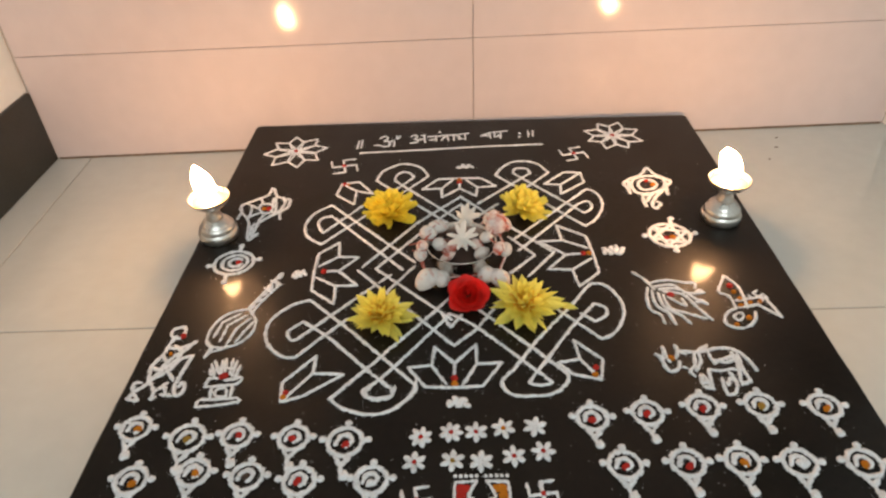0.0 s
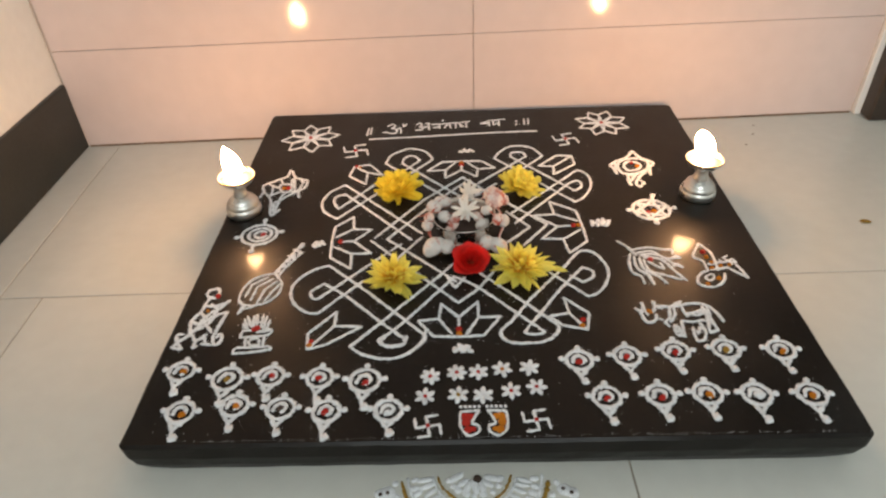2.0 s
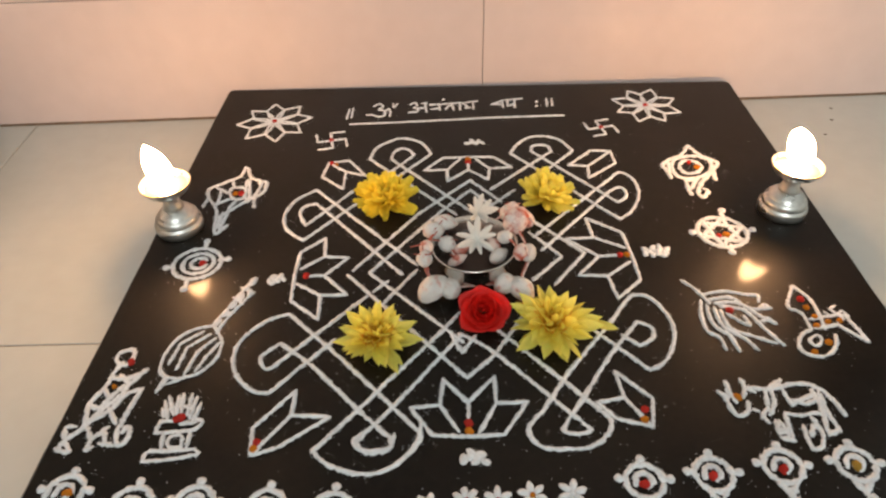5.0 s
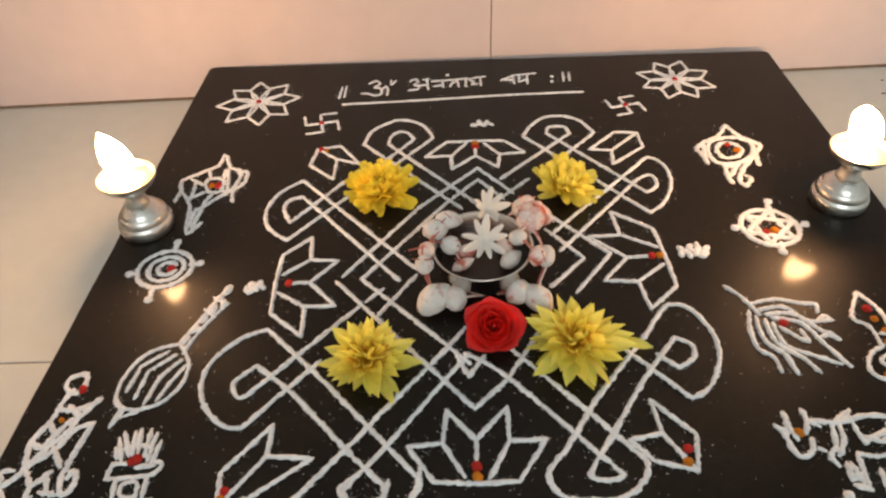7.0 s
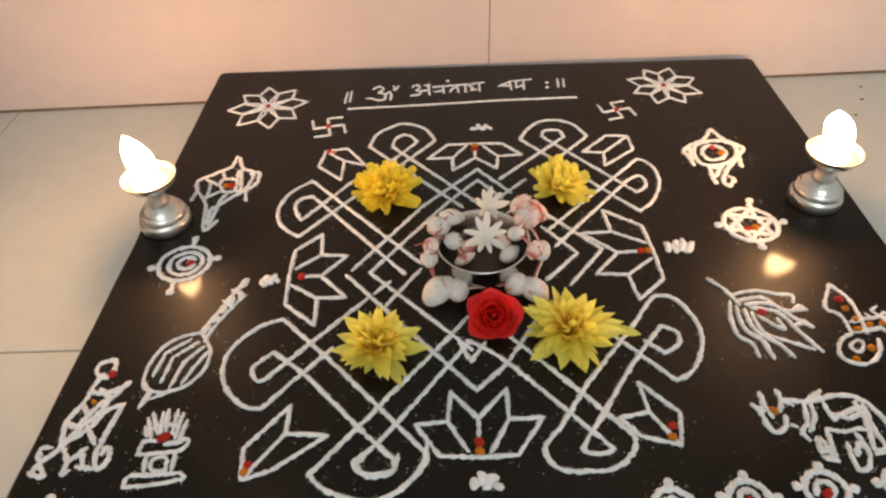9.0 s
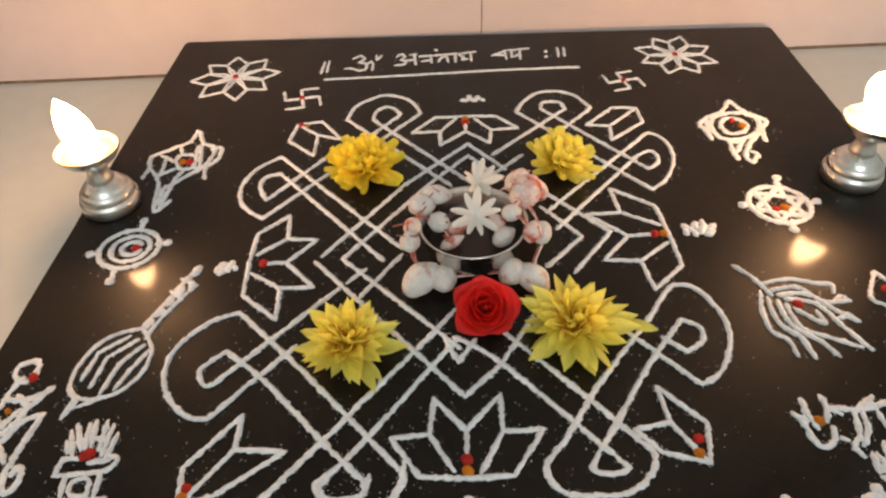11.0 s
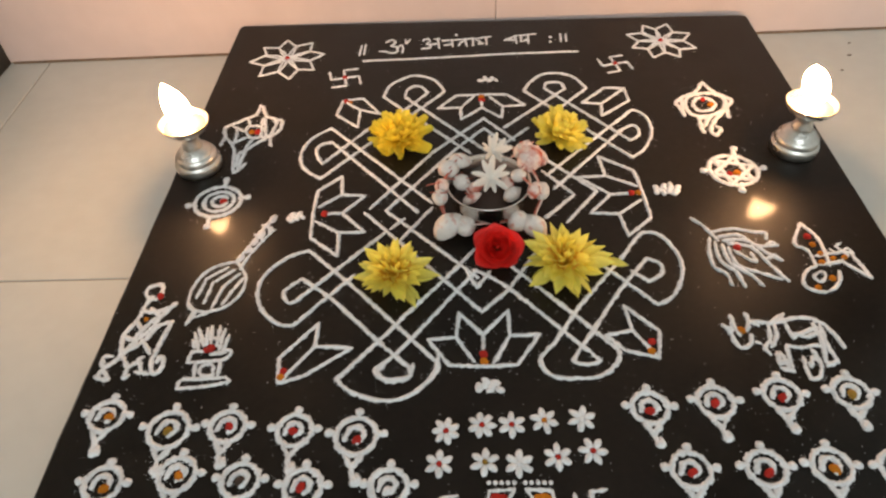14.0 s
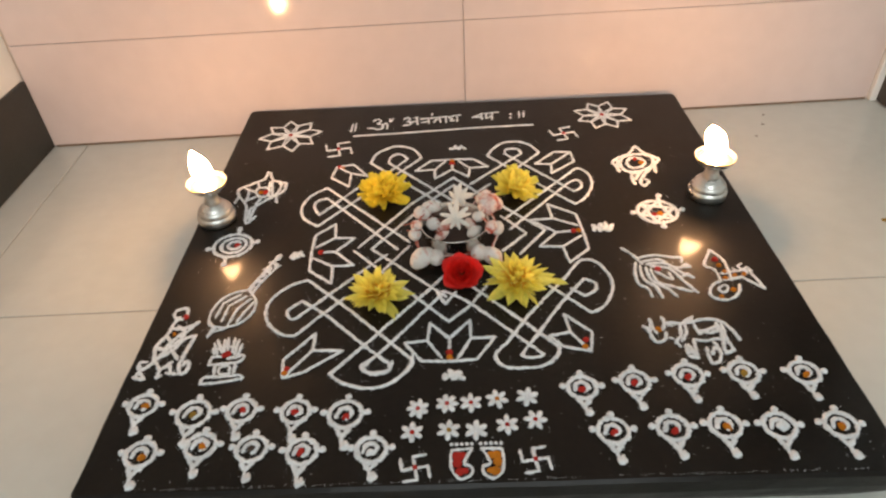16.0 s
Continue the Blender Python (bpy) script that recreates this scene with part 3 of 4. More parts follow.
disc = drawing("disc_motif", "white powder disc of nested rings with a red centre", [
    oval(-250, -12, 20, 19), oval(-249, -12, 13, 12.5, 20), oval(-248, -12, 7, 6.5, 0, 40, 340),
    [(-248, 8), (-249, 17)], [(-232, -8), (-225, -7)], [(-269, -16), (-275, -17)], [(-253, -31), (-251, -44)],
], 4.3, "discs", reds=[(-245, -12, 3.6)])
knobs(disc, ((-249, 17), (-225, -7), (-275, -17), (-252, -43)), 3.4)
drawing("tortoise_motif", "white powder tortoise with an oval shell", [
    [(211, 158), (200, 141), (185, 132), (176, 122), (179, 115), (180, 101)],
    [(212, 158), (218, 142), (229, 130), (232, 125), (224, 113), (222, 97)],
    [(191, 132), (185, 118), (187, 104), (197, 100), (212, 104), (224, 118), (224, 132), (209, 139), (191, 132)],
    [(193, 121), (200, 130), (210, 129), (214, 120), (207, 110), (196, 109), (193, 121)],
    [(184, 129), (180, 109)],
] + [
    [(226, 127), (220, 107)],
    [(193, 100), (191, 82), (192, 74)],
    [(205, 101), (194, 83)],
    [(220, 109), (206, 91), (199, 77), (202, 70), (209, 79), (206, 83)],
    [(193, 97), (202, 96)],
], 5.0, "tortoises", reds=[(204, 127, 2.6)], oranges=[(210, 119, 3.8)])
disc = drawing("disc_motif", "white powder disc with a six-pointed star inside", [
    oval(203, 19, 21, 20), *[[(203 + 19 * math.cos(math.radians(a)), 19 + 19 * math.sin(math.radians(a))), (203 + 19 * math.cos(math.radians(a + 120)), 19 + 19 * math.sin(math.radians(a + 120)))]
                             for a in (75, 195, 315, 15, 135, 255)],
    [(209, 38), (212, 50)], [(183, 19), (177, 19)], [(223, 19), (229, 21)], [(205, 1), (203, -8)],
], 4.8, "discs", reds=[(198, 13, 3.2)], oranges=[(205, 15, 3.6)])
knobs(disc, ((212, 49), (177, 19), (230, 21), (203, -8)), 3.6)
drawing("conch_motif", "white powder conch with curved stripes", [
    [(151, -41), (160, -52), (166, -67)],
    [(162, -58), (180, -54), (197, -58), (206, -59), (204, -66)],
    [(167, -63), (184, -61), (195, -73), (211, -73)],
    [(170, -67), (188, -67), (200, -81), (209, -89)],
    [(173, -70), (190, -75), (199, -94), (207, -110)],
    [(160, -64), (156, -80), (156, -95), (163, -102), (164, -113)],
    [(163, -69), (162, -88), (171, -101), (173, -115)],
    [(168, -72), (169, -91), (180, -102), (187, -114)],
    [(172, -75), (174, -93), (188, -101), (202, -108)],
    [(209, -89), (205, -83), (198, -87)],
    [(211, -73), (207, -69), (201, -74)],
    [(176, -78), (184, -87), (189, -90), (188, -81)],
], 3.5, reds=[(179, -75, 3.2)])
drawing("serpent_motif", "white powder coiled serpent filled with orange powder", [
    [(237, -49), (225, -71), (232, -79), (233, -95)],
    [(237, -49), (244, -63), (245, -77), (243, -95)],
    [(233, -95), (223, -101), (217, -113), (223, -120), (234, -120), (244, -111), (248, -101)],
    [(236, -106), (230, -111), (227, -106), (234, -101), (236, -106)],
    [(236, -85), (261, -81), (265, -89), (269, -108)],
    [(236, -94), (254, -91), (269, -108)],
], 3.3, reds=[(237, -64, 3.0)], oranges=[(238, -73, 2.6), (240, -83, 2.6), (238, -92, 2.6), (226, -117, 2.6), (240, -108, 2.6), (248, -88, 2.4), (257, -87, 2.4)])
drawing("cow_motif", "white powder cow with a calf under it", [
    [(147, -150), (150, -157), (153, -169), (161, -167), (164, -159)],
    [(147, -150), (152, -155)],
    [(154, -142), (154, -151), (156, -159)],
    [(165, -140), (166, -147), (171, -151)],
    [(166, -147), (162, -155)],
    [(169, -147), (180, -149), (192, -141)],
    [(182, -149), (203, -144), (215, -148), (220, -156), (224, -170)],
    [(190, -144), (191, -154), (192, -162)],
    [(179, -150), (175, -164), (169, -171)],
    [(183, -151), (181, -161), (175, -169)],
    [(170, -170), (172, -175)],
    [(168, -166), (166, -165)],
] + [
    [(193, -161), (203, -156), (211, -153)],
    [(194, -158), (202, -161), (212, -157)],
    [(186, -168), (195, -170), (203, -168), (208, -169)],
    [(177, -174), (176, -183), (182, -180)],
    [(185, -168), (183, -187)],
    [(176, -186), (183, -189)],
    [(179, -174), (181, -185)],
    [(193, -178), (192, -188), (193, -195), (199, -193), (203, -183), (200, -178), (196, -185)],
    [(201, -172), (203, -178)],
    [(214, -151), (213, -167), (215, -182)],
    [(210, -150), (211, -164), (207, -182)],
    [(207, -185), (215, -181)],
], 4.0, oranges=[(158, -155, 3.2)])


def ring_motif(cx, cy, r, turn, core):
    """A ring with three knobs and a curled stalk, a dot of colour in it."""
    c, s = math.cos(math.radians(turn)), math.sin(math.radians(turn))

    def at(u, v):
        return (cx + u * c - v * s, cy + u * s + v * c)
    loop = [at(r * 0.86 * math.cos(a), r * 0.84 * math.sin(a)) for a in [2 * math.pi * k / 10 for k in range(11)]]
    e = r * random.uniform(1.45, 1.75)
    lines = [loop, [at(-r * 0.38, -r * 0.85), at(-r * 0.02, -r * 1.4), at(r * 0.02, -e)], [at(r * 0.36, -r * 0.85), at(r * 0.02, -r * 1.4)], [at(r * 0.02, -e), at(r * 0.12, -e - r * 0.45)],
             [at(r * 0.12, -e - r * 0.45), at(r * 0.34, -e - r * 0.35), at(r * 0.26, -e - r * 0.05)], [at(0, r * 0.85), at(0, r * 1.12)],
             [at(r * 0.86, r * 0.1), at(r * 1.16, r * 0.15)], [at(-r * 0.86, r * 0.1), at(-r * 1.16, r * 0.1)],
             [at(-r * 0.46, -r * 0.2), at(-r * 0.3, r * 0.3), at(r * 0.12, r * 0.38), at(r * 0.34, r * 0.05), at(r * 0.1, -r * 0.3)]]
    ob = drawing("ring_motif", "thick white powder ring with knobs and a curled stalk", lines, 4.5, "rings along the front of the board", 1.6)
    for u, v, size in ((0, 1.1, 3.2), (1.17, 0.14, 3.1), (-1.17, 0.1, 3.1), (0.16, -e / r - 0.35, 3.2)):
        b = bmesh.new()
        mound(b, *at(u * r, v * r), size, 2.2)
        part("knob", b, POWDER, ob, "", True)
    b = bmesh.new()
    mound(b, *at(random.uniform(-1, 2.5), random.uniform(-3, 0)), 3.1, 2.6, TOP + 0.0004, 1.2, 0.9, random.uniform(0, 3))
    part("dot", b, core, ob, "coloured powder dot", True)


for k, (x, y, a) in enumerate([(-273, -217, -16), (-229, -227, -14), (-191, -225, -14), (-147, -228, -12), (-107, -232, -10),
                               (-259, -263, -14), (-215, -257, -14), (-175, -261, -12), (-136, -265, -8), (-84, -265, -10)]):
    ring_motif(x, y - 2, 15.0 if k in (1, 4) else 13.0, a * 0.2, (ORANGE, GOLD, RED, RED, RED, ORANGE, ORANGE, BROWN, RED, POWDER)[k])
for k, (x, y, a) in enumerate([(82, -214, 4), (125, -210, 5), (169, -205, 8), (214, -204, 10), (262, -206, 10),
                               (98, -256, 4), (143, -255, 4), (182, -254, 8), (222, -256, 10), (267, -257, 10)]):
    ring_motif(x, y - 1.5, 13.3, -a * 0.6, (RED, RED, RED, GOLD, ORANGE, RED, RED, ORANGE, POWDER, ORANGE)[k])

for k, (x, y) in enumerate([(-50, -231), (-27, -227), (-8, -227), (13, -224), (37, -223), (-54, -253), (-26, -252), (-5, -253), (19, -249), (41, -245)]):
    n, a0 = random.choice((6, 7)), random.random()
    ob = thing("flower_motif", "small white powder flower with a tinted centre", "rangoli", "small powder flowers")
    for j in range(n):
        a = a0 + 2 * math.pi * j / n
        b = bmesh.new()
        mound(b, x + 5.4 * math.cos(a), y + 5.4 * math.sin(a), 3.8, 1.8, TOP, 1.15, 0.66, a)
        part("petal", b, POWDER, ob, "", True)
    b = bmesh.new()
    mound(b, x, y, 2.0, 2.0)
    part("dot", b, (RED, RED, RED, ORANGE, POWDER, RED, GOLD, POWDER, RED, RED)[k], ob, "", True)

for x, flip, fill in ((-17, 1, RED), (6, -1, ORANGE)):
    y = -281
    lines = [[(x + flip * a, y + c) for a, c in run] for run in (
        [(-7, 11), (8, 12)], [(-7, 11), (-8, 2), (-6, -8), (0, -13), (7, -9), (7, -3), (2, -1), (4, 5), (8, 12)])]
    ob = drawing("footprint_motif", "white powder footprint outline filled with coloured powder", lines, 2.8, "pair of footprints")
    b = bmesh.new()
    for a, c, r in ((-3, 6, 4.2), (-3.5, 0, 4.0), (-1.5, -7, 4.0), (1, 6, 3.6), (2.5, -6.5, 2.6)):
        mound(b, x + flip * a, y + c, r, 1.0)
    part("fill", b, fill, ob, "red powder fill" if fill is RED else "orange powder fill", True)
    for j in range(5):
        b = bmesh.new()
        mound(b, x + flip * (-7 + 3.8 * j), y + 16, 1.6, 1.4)
        part("toe_dot", b, POWDER, ob, "", True)

for words, cx, cy, rx, ry, turn, n in (("little cluster of white powder dabs beside a lotus", -178, -33, 8, 4, 15, 8), ("clustered dabs of white powder beside a lotus", 140, -5, 12, 7, 0, 13),
                                       ("short dabs of white powder above a lotus", -8, 171, 11, 4, 5, 7), ("short dabs of white powder below a lotus", -21, -199, 9, 5, 0, 7)):
    ob = thing("powder_mark", words, "rangoli", "marks by the lotuses")
    for k in range(n):
        a, f = 2.4 * k, math.sqrt((k + 0.3) / n)
        u, v = rx * f * math.cos(a), ry * f * math.sin(a)
        c, d = math.cos(math.radians(turn)), math.sin(math.radians(turn))
        b = bmesh.new()
        mound(b, cx + u * c - v * d, cy + u * d + v * c, 3.1 * random.uniform(0.8, 1.2), 1.8, TOP, 1.2, 0.8, random.uniform(0, 3.1))
        part("dab", b, POWDER, ob, "", True)

# ---- half circle drawn on the floor ----
CX, CY = -14, -300
half = bmesh.new()


def fan(bm, n, r, size, sx, sy, jitter=1.0, height=1.2, spread=0.0):
    """Dabs of powder set round the lower half of the circle."""
    for k in range(n):
        a = math.radians(183 + 174 * k / (n - 1) + random.uniform(-1, 1))
        x, y = CX + (r + random.uniform(-spread, spread)) * math.cos(a), CY + (r + random.uniform(-spread, spread)) * math.sin(a)
        if y < -305:
            mound(bm, x + random.uniform(-jitter, jitter), y + random.uniform(-jitter, jitter), size * random.uniform(0.85, 1.15), height, 0.0, sx, sy, a + random.uniform(-0.25, 0.25))


def arc(bm, r, width, start, end, height=1.0):
    ridge(bm, [(CX + r * math.cos(math.radians(a)), CY + r * math.sin(math.radians(a))) for a in range(start, end + 1, 8)], width, height, 0.0)


fan(half, 9, 16, 5.2, 1.5, 0.6)
fan(half, 11, 23, 3.2, 1.0, 0.9)
fan(half, 21, 41, 4.6, 1.7, 0.55)
fan(half, 25, 50, 3.6, 1.2, 0.8)
fan(half, 15, 73, 7.0, 1.05, 1.0)
fan(half, 16, 79, 5.0, 1.0, 1.0)
fan(half, 22, 66, 3.0, 1.0, 1.0, 1.5)
arc(half, 34.5, 2.6, 188, 352)
arc(half, 55, 3.2, 187, 355)
rangoli = tagged(part("floor_rangoli", half, POWDER, None, "", True), "half round white and ochre powder pattern on the floor tiles", "rangoli")
for r, w in ((30, 2.8), (60, 4.2)):
    for start in range(190, 346, 27):
        b = bmesh.new()
        arc(b, r + random.uniform(-0.6, 0.6), w * random.uniform(0.8, 1.1), start, start + 24, 1.3)
        part("ring", b, GOLD, rangoli, "ochre powder ring", True)
seeds = [(CX + 2, -308, 4.0)]
for k in range(15):
    a = math.radians(183 + 174 * k / 14)
    for d in (-2.5, 3.5):
        seeds.append((CX + (75 + d) * math.cos(a) + random.uniform(-1.5, 1.5), CY + (75 + d) * math.sin(a) + random.uniform(-1.5, 1.5), 1.9))
for x, y, size in seeds:
    if y < -306:
        b = bmesh.new()
        mound(b, x, y, size, 3.0, 0.0)
        part("seed_dot", b, BROWN, rangoli, "dark brown dot", True)

# loose grains of powder beside the lines
for k in range(420):
    SPOTS.append((Vector((random.uniform(-260, 270), -294.6 - abs(random.gauss(0, 0.8)))), TOP))
verts, faces = [], []
for p, z in SPOTS:
    r = random.choice((0.18, 0.24, 0.32, 0.42)) * random.uniform(0.7, 1.2) / 1000
    x, y = (p.x + random.gauss(0, 0.5)) / 1000, (p.y + random.gauss(0, 0.5)) / 1000
    if z > 0.01 and max(abs(x), abs(y)) > 0.296:
        continue
    n = len(verts)
    a = random.random() * 3
    verts += [(x + r * math.cos(a + q), y + r * math.sin(a + q), z) for q in (0, 2.1, 4.2)] + [(x, y, z + r * 1.3)]
    faces += [(n, n + 1, n + 3), (n + 1, n + 2, n + 3), (n + 2, n, n + 3)]
for k in range(900):
    x, y, r = random.uniform(-0.29, 0.29), random.uniform(-0.29, 0.2), random.uniform(0.1, 0.28) / 1000
    n = len(verts)
    verts += [(x + r, y, TOP), (x - r * 0.5, y + r, TOP), (x - r * 0.5, y - r, TOP), (x, y, TOP + r)]
    faces += [(n, n + 1, n + 3), (n + 1, n + 2, n + 3), (n + 2, n, n + 3)]
me = bpy.data.meshes.new("powder_grains")
me.from_pydata(verts, [], faces)
me.materials.append(POWDER)
tagged(new("powder_grains", me), "loose white powder grains scattered on the board", "powder", kind="stuff")


# ---- oil lamps ----
def oil_lamp(x, y, words, lean, tall, wide, blunt):
    lamp = thing("oil_lamp", words, "lamp", "pair of oil lamps", pose(x, y, TOP))
    part("base", lathe([(0, 0), (19.2, 0), (20.3, 1.2), (20.8, 4.0), (20.8, 8.0), (20.0, 10.0), (18.9, 10.6), (18.8, 11.2), (19.0, 12.4), (18.3, 15.2), (16.8, 17.2),
                        (15.8, 17.7), (15.6, 18.4), (14.4, 20.2), (12.4, 22.0), (10.6, 23.4), (9.3, 24.6), (0, 24.6)]), METAL, lamp, "domed metal foot with two ring steps", True)
    part("stem", lathe([(0, 23.5), (9.4, 24.0), (8.4, 27), (7.4, 30.5), (6.9, 33.5), (7.4, 35.8), (9.5, 37.6), (0, 38.5)], 32), METAL, lamp, "", True)
    dish = part("bowl", lathe([(0, 37), (8.0, 37.0), (13.0, 39.4), (17.6, 43.2), (20.6, 47.6), (21.7, 50.4), (21.2, 51.0), (20.4, 50.4), (18.8, 47.4),
                        (15.2, 43.8), (9.0, 41.2), (0, 40.6)]), METAL, lamp, "shallow metal oil bowl", True)
    part("oil", lathe([(0, 46.9), (18.2, 46.8), (18.5, 46.6), (17.0, 45.0), (0, 44.5)], 32), OIL, dish, "golden oil", True)
    wick = part("wick", tube([(-0.008, 0.004, 0.0455), (-0.003, 0.001, 0.0475), (0, 0, 0.050), (0.0005, 0, 0.054)], 0.0014), WICK, lamp, "cotton wick")
    n, flame = 20, bmesh.new()
    rings = []
    for k in range(15):
        f = k / 14
        r = wide * math.sin(math.pi / 2 * min(1, 0.25 + 0.75 * f / 0.34)) * (1 - max(0.0, (f - 0.36) / 0.64) ** blunt) if 0 < k < 14 else 0.0
        cx, cz = lean * f ** 1.5, 0.0505 + tall * f
        rings.append([flame.verts.new((cx + r * math.cos(2 * math.pi * j / n), r * math.sin(2 * math.pi * j / n), cz)) for j in range(n)] if r > 1e-4 else [flame.verts.new((cx, 0, cz))])
    for a, b in zip(rings, rings[1:]):
        for j in range(n):
            i = (j + 1) % n
            if len(a) == 1:
                flame.faces.new((a[0], b[i], b[j]))
            elif len(b) == 1:
                flame.faces.new((a[j], a[i], b[0]))
            else:
                flame.faces.new((a[j], a[i], b[i], b[j]))
    part("flame", flame, FLAME, wick, "bright burning flame", True)


oil_lamp(-0.278, 0.036, "small silvery oil lamp burning beside the tortoise drawing", -0.006, 0.038, 0.0102, 2.1)
oil_lamp(0.264, 0.047, "small silvery oil lamp burning near the board's edge", -0.010, 0.036, 0.0108, 3.4)


# ---- flowers ----
def petal_mesh(name, length, width, curl, cup, mat, point=0.5, rows=6, cols=4):
    """A cupped petal along x that bends upwards; point is how sharp its tip is."""
    b = bmesh.new()
    grid = []
    for i in range(rows + 1):
        f = i / rows
        w = width * (0.30 + 0.70 * math.sin(math.pi * min(1, 0.15 + f * 0.62))) * (1 - (max(0.0, f - 0.62) / 0.38) ** 2 * (0.35 + 0.62 * point))
        row = []
        for j in range(cols + 1):
            s = j / cols * 2 - 1
            row.append(b.verts.new((length * f * (1 - 0.04 * s * s), w / 2 * s, curl * length * f * f + cup * w * s * s)))
        grid.append(row)
    for i in range(rows):
        for j in range(cols):
            b.faces.new((grid[i][j], grid[i + 1][j], grid[i + 1][j + 1], grid[i][j + 1]))
    return mesh_of(name, b, mat, True)


def place_petal(parent, me, turn, tilt, out, up, roll=0.0, scale=1.0, name="petal"):
    ob = new(name, me)
    ob.parent = parent
    ob.matrix_basis = Matrix.Rotation(math.radians(turn), 4, "Z") @ Matrix.Translation((out, 0, up)) @ Matrix.Rotation(math.radians(-tilt), 4, "Y") @ Matrix.Rotation(math.radians(roll), 4, "X") @ Matrix.Scale(scale, 4)
    return ob


def chrysanthemum(x, y, size, words, mat, openness, point, tip=(0, 0, 0), dense=1.0):
    flower = thing("chrysanthemum", words, "flower", "chrysanthemums on the knot", pose(x, y, TOP, *tip) @ Matrix.Scale(size, 4))
    kinds = [petal_mesh("petal", length * (0.9 if dense > 1 else 1), width * (1.02 if dense > 1 else 1.0), curl + (0.16 if dense > 1 else 0.0), cup, mat, point) for length, width, curl, cup in
             ((0.0265, 0.0080, 0.03, 0.14), (0.0245, 0.0076, 0.08, 0.18), (0.021, 0.0068, 0.14, 0.22), (0.017, 0.0060, 0.2, 0.26), (0.013, 0.0050, 0.25, 0.3), (0.0095, 0.0040, 0.3, 0.34))]
    for k, (n, tilt, out, up) in enumerate(((18, 2, 0.0035, 0.006), (21, 12, 0.003, 0.0075), (22, 24, 0.0028, 0.0085), (19, 37, 0.0024, 0.0095), (16, 52, 0.002, 0.0105), (10, 66, 0.0014, 0.011))):
        n = int(n * dense) if dense > 1 else int(n * (0.86, 0.95, 1.0, 1.1, 1.0, 0.7)[k])
        for j in range(n):
            place_petal(flower, kinds[k], 360 * (j + 0.5 * (k % 2)) / n + random.uniform(-9, 9), tilt * openness + random.uniform(-15, 15), out, up + random.uniform(-0.001, 0.001),
                        random.uniform(-38, 38), random.uniform(0.74, 1.14))
    b = bmesh.new()
    for j in range(26 if dense > 1 else 110):
        a, r = 2.4 * j, 0.00095 * math.sqrt(j)
        h = random.uniform(0.0165, 0.0195) - (0.0 if dense > 1 else 0.0025 + 25 * r * r)
        tube([(r * math.cos(a), r * math.sin(a), 0.009), (r * 1.1 * math.cos(a), r * 1.1 * math.sin(a), h), (r * 1.3 * math.cos(a), r * 1.3 * math.sin(a), h + 0.002)], 0.0006, b, 4, 0.4)
    tagged(part("flower_centre", b, FLORET, flower, "golden central florets"), kind="stuff")
    part("calyx", lathe([(0, 0), (4, 0.3), (6, 3), (5, 7), (0, 8)], 12), material("calyx", (0.12, 0.16, 0.03), 0.7), flower, "green calyx", True)
    return flower


chrysanthemum(-0.094, 0.064, 1.08, "dense golden yellow chrysanthemum lying on the board", PETAL, 1.1, -0.3, (8, -4, 20), 1.75)
chrysanthemum(0.051, 0.066, 1.06, "slightly wilted yellow chrysanthemum beside the cotton garland", PETAL_PALE, 1.2, -0.3, (16, 10, 50), 1.65)
chrysanthemum(-0.090, -0.104, 1.10, "open lemon yellow chrysanthemum with pointed petals", PETAL_PALE, 0.95, 0.85, (4, 3, 5))
big = chrysanthemum(0.040, -0.094, 1.16, "large open yellow chrysanthemum with one loose petal", PETAL_PALE, 0.95, 0.75, (3, -2, 33))
loose = new("petal", petal_mesh("petal", 0.021, 0.0075, 0.05, 0.1, PETAL_PALE, 0.6))
loose.parent, loose.matrix_parent_inverse = big, big.matrix_world.inverted()
loose.matrix_basis = pose(0.069, -0.090, TOP + 0.006, 10, 6, -18)

SPECK = material("dirt", (0.10, 0.06, 0.035), 0.9, vary=0.4, scale=200)
for x, y, r in ((0.432, 0.295, 1.4), (0.421, 0.268, 1.8), (0.400, 0.236, 1.5)):
    b = bmesh.new()
    mound(b, 0, 0, r, 0.6, 0.0, 1.5, 0.8)
    tagged(part("dirt_speck", b, SPECK, None, "", True), "small brown dirt speck on the floor tile", "dirt", "specks by the wall").matrix_world = pose(x, y, 0.0004)

fallen = tagged(new("fallen_petal", petal_mesh("petal", 0.013, 0.008, 0.03, 0.08, GOLD, 0.3)), "dry ochre petal scrap lying on the floor tile", "petal")
fallen.matrix_world = pose(0.465, 0.037, 0.0008, 0, 0, -10)

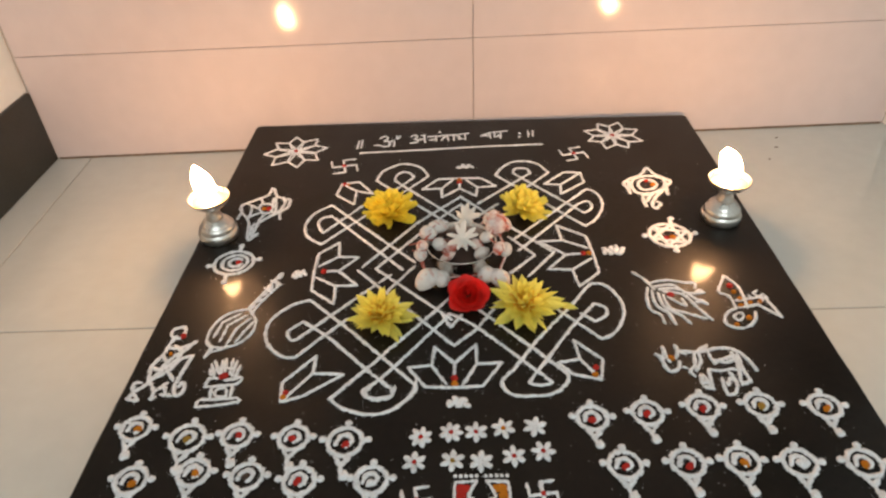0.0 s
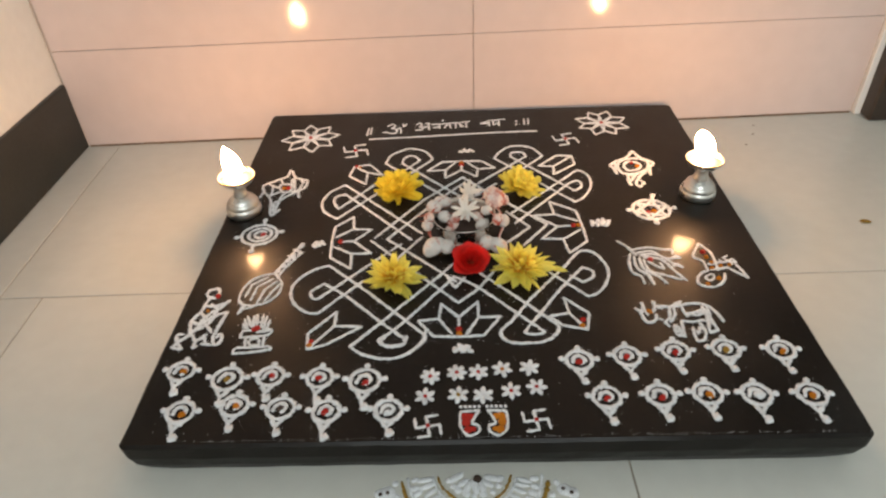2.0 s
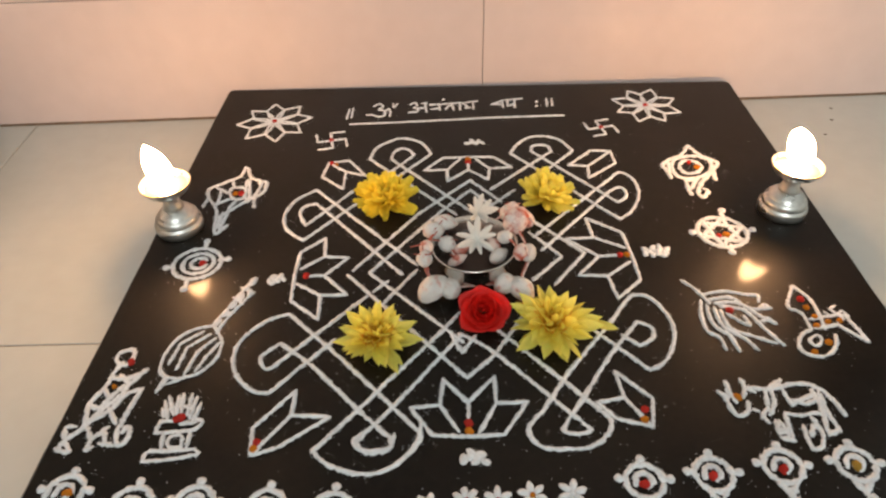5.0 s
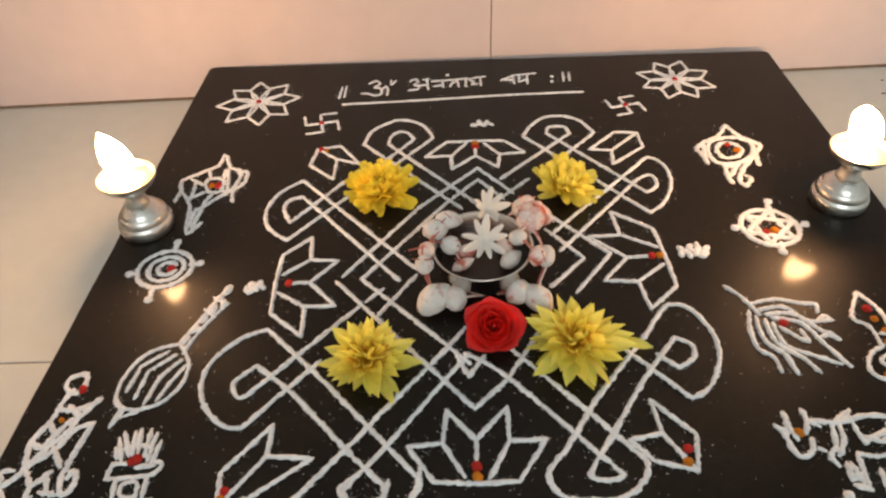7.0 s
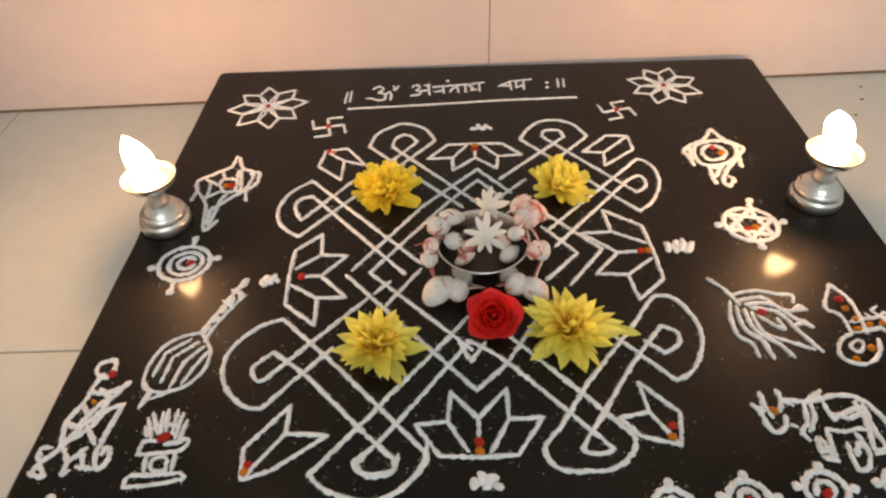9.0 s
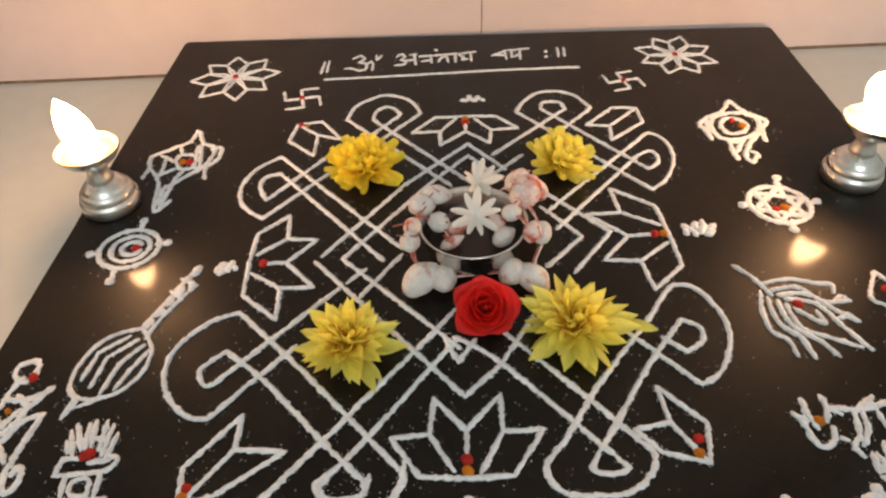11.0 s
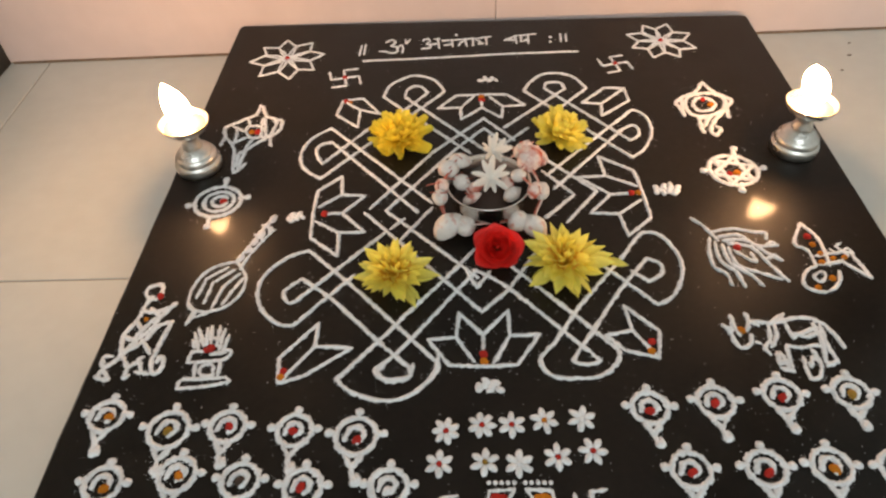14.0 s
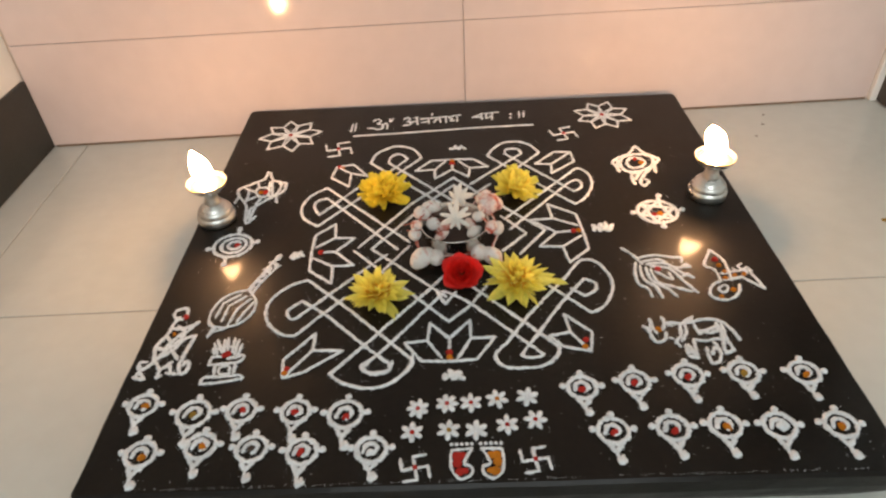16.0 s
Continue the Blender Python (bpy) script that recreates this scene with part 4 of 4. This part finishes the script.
# rose
rose = thing("rose", "deep red rose leaning against the steel bowl", "flower", "", pose(-0.0105, -0.080, TOP + 0.0085, 38, 0, 0) @ Matrix.Scale(0.83, 4))
PETALS = 23
for k in range(PETALS):
    f = k / (PETALS - 1)
    r = 0.0016 + 0.0150 * f ** 0.9
    tall, span, flare = 0.0205 - 0.0066 * f ** 1.3, 96 - 38 * f, 0.0014 + 0.0060 * f ** 1.1
    b = bmesh.new()
    grid, nu, nv = [], 10, 7
    for i in range(nv + 1):
        v = i / nv
        row = []
        for j in range(nu + 1):
            u = j / nu * 2 - 1
            a = math.radians(u * span * (0.5 + 0.5 * math.sin(math.pi / 2 * min(1, v * 1.3 + 0.1))))
            lip = max(0.0, v - 0.5) / 0.5
            rr = r * (0.5 + 0.5 * math.sin(math.pi / 2 * min(1, v * 1.5))) + flare * lip ** 1.6 * (1.35 - 1.0 * abs(u) ** 0.9) + 0.0005 * math.sin(6 * u + 2.3 * k) * v
            zz = tall * v * (1.0 - 0.20 * abs(u) ** 2.2 * v) - 0.0030 * f * lip ** 3 + 0.0004 * math.sin(7 * u + 1.7 * k) * v
            row.append(b.verts.new((rr * math.cos(a), rr * math.sin(a), zz)))
        grid.append(row)
    for i in range(nv):
        for j in range(nu):
            b.faces.new((grid[i][j], grid[i][j + 1], grid[i + 1][j + 1], grid[i + 1][j]))
    bmesh.ops.solidify(b, geom=list(b.faces), thickness=0.00025)
    p = part("petal", b, ROSE, rose, "", True)
    p.matrix_basis = Matrix.Rotation(2.399 * k + random.uniform(-0.2, 0.2), 4, "Z") @ Matrix.Rotation(math.radians(random.uniform(-4, 5)), 4, "Y") @ Matrix.Scale(random.uniform(0.95, 1.04), 4)
part("bud", lathe([(0, 2), (1.6, 3), (1.9, 9), (1.5, 15), (0.7, 17.4), (0, 17.8)], 12), ROSE, rose, "tight inner bud", True)
part("calyx", lathe([(0, -6), (3, -5.5), (7, -2), (9, 2), (0, 3)], 12), material("rose_calyx", (0.06, 0.10, 0.03), 0.7), rose, "green calyx", True)

# ---- steel bowl with the cotton garland ----
BX, BY = -0.016, -0.026
bowl = thing("bowl", "small round steel bowl wrapped in a cotton garland", "bowl", "", pose(BX, BY, TOP))
part("cup", lathe([(0, 0.4), (16, 0), (18, 1.0), (24, 4), (29.5, 10), (32, 18), (33, 26), (33.6, 29.4), (35.0, 30.2), (35.2, 31.0), (34.2, 31.2), (32.8, 29.6),
                   (31.8, 25), (30.8, 18), (28.2, 11), (23, 5.5), (16, 2.6), (0, 2.2)], 64), STEEL, bowl, "", True)
part("paste", lathe([(0, 13.5), (10, 14.0), (20, 13.0), (28.4, 12.4), (28.6, 11.8), (0, 9)], 40), PASTE, bowl, "dark reddish paste", True)

garland = thing("cotton_garland", "garland of white cotton puffs joined by red-stained threads", "garland", "", pose(0, 0, TOP))
PUFFS = [(-49, -57, 11, 12.5, 10.5, 40), (-35, -56, 10, 9.5, 9, 100), (8, -52, 11, 10, 9, 60), (20, -58, 11, 11.5, 9.5, 130), (27, -34, 27, 10.5, 7.5, 80), (20, -40, 33, 8, 6.5, 70),
         (20, 0, 33, 15, 12, 60), (25, 9, 27, 12, 10, 140), (9, -22, 33, 7.5, 6.5, 30), (-48, -10, 31, 10, 9, 20), (-38, -1, 32, 10.5, 7.5, 10), (-54, -31, 31, 8, 6.5, 80),
         (-55, -42, 29, 8, 7.5, 90), (-37, -17, 22, 8, 8, 0), (-29, -32, 18, 8.5, 5, 20), (14, 12, 31, 9, 8, 60),
         (4, -30, 20, 9, 7, 40), (0, -18, 21, 8, 6.5, 120), (-26, -20, 19, 7, 6, 10), (-12, -10, 19, 8, 6, 70)]


def puff(x, y, z, a, w, turn, mat):
    b = bmesh.new()
    bmesh.ops.create_icosphere(b, subdivisions=4, radius=1.0)
    for v in b.verts:
        d = v.co.copy()
        f = 1 + 0.08 * noise.noise(d * 1.6 + Vector((x, y, z))) + 0.05 * noise.noise(d * 5 + Vector((y, x, 0)))
        pinch = 1 - 0.62 * max(0.0, d.x) ** 2.2 - 0.12 * max(0.0, -d.x) ** 3
        v.co = Vector((d.x * a * f, d.y * w * f * pinch, d.z * w * f * pinch)) / 1000
    ob = part("cotton_puff", b, mat, garland, "", True)
    ob.matrix_basis = pose(x / 1000, y / 1000, z / 1000, random.uniform(-15, 15), random.uniform(-20, 20), turn)


for k, (x, y, z, a, w, turn) in enumerate(PUFFS):
    puff(x, y, z, a * (1.0 if z > 15 else 1.12), w * (0.84 if z > 15 else 0.9), turn, COTTON_PINK if k in (5, 6, 7, 11, 14, 17, 18, 19) else COTTON)
for chain in ((0, 1, 2, 3, 4, 5, 8), (6, 7, 15, 4), (10, 9, 11, 12, 0), (13, 9), (14, 13), (8, 6)):
    for i, j in zip(chain, chain[1:]):
        p, q = Vector(PUFFS[i][:3]) / 1000, Vector(PUFFS[j][:3]) / 1000
        for n in range(3):
            wob = [Vector((random.uniform(-1, 1), random.uniform(-1, 1), random.uniform(-0.5, 1))) * 0.0018 for _ in range(2)]
            part("thread", tube([p, p.lerp(q, 0.35) + wob[0], p.lerp(q, 0.7) + wob[1], q], random.uniform(0.0005, 0.0010), None, 5), THREAD if n < 2 else COTTON_PINK, garland)


for k in range(26):
    a = Vector((random.gauss(19, 6), random.gauss(3, 7), random.uniform(26, 40))) / 1000
    b = a + Vector((random.gauss(0, 6), random.gauss(0, 6), random.gauss(0, 5))) / 1000
    part("thread", tube([a, a.lerp(b, 0.5) + Vector((0, 0, 0.002)), b], random.uniform(0.0003, 0.0008), None, 5), THREAD if k % 3 == 0 else COTTON_PINK, garland)
for x, y, z, a, w in ((15, -4, 37, 6, 5), (26, 3, 34, 6.5, 5), (18, 10, 37, 6, 5.5), (12, 4, 35, 5, 4.5)):
    puff(x, y, z, a, w, random.uniform(0, 180), COTTON_PINK if x > 14 else COTTON)
for i in (4, 5, 9, 10, 11, 12, 13, 14):
    x, y, z = PUFFS[i][:3]
    for k in range(3):
        a = Vector((x + random.uniform(-4, 4), y + random.uniform(-4, 4), z + random.uniform(3, 7))) / 1000
        b = a + Vector((random.gauss(0, 5), random.gauss(0, 5), -0.5)) / 1000
        part("thread", tube([a, a.lerp(b, 0.5), b], random.uniform(0.0003, 0.0006), None, 5), THREAD, garland)


def jasmine(m, words, petals, length, spread):
    ob = thing("jasmine", words, "flower", "jasmine in the bowl", m)
    me = petal_mesh("petal", length, length * 0.32, -0.04, 0.2, JASMINE, 0.1)
    for k in range(petals):
        place_petal(ob, me, 360 * k / petals + random.uniform(-9, 9), spread + random.uniform(-10, 10), 0.0008, 0.0, random.uniform(-30, 30), random.uniform(0.66, 1.06))
    part("tube", lathe([(0, -16), (1.1, -15.5), (1.2, -6), (1.6, 0), (0, 0.8)], 10), JASMINE, ob, "", True)


jasmine(pose(-0.014, -0.028, TOP + 0.036, 38, 4, 10), "white jasmine flower resting in the steel bowl", 9, 0.0195, 26)
jasmine(pose(-0.012, 0.000, TOP + 0.040, 30, -6, 40), "white jasmine flower propped behind another in the bowl", 9, 0.018, 44)
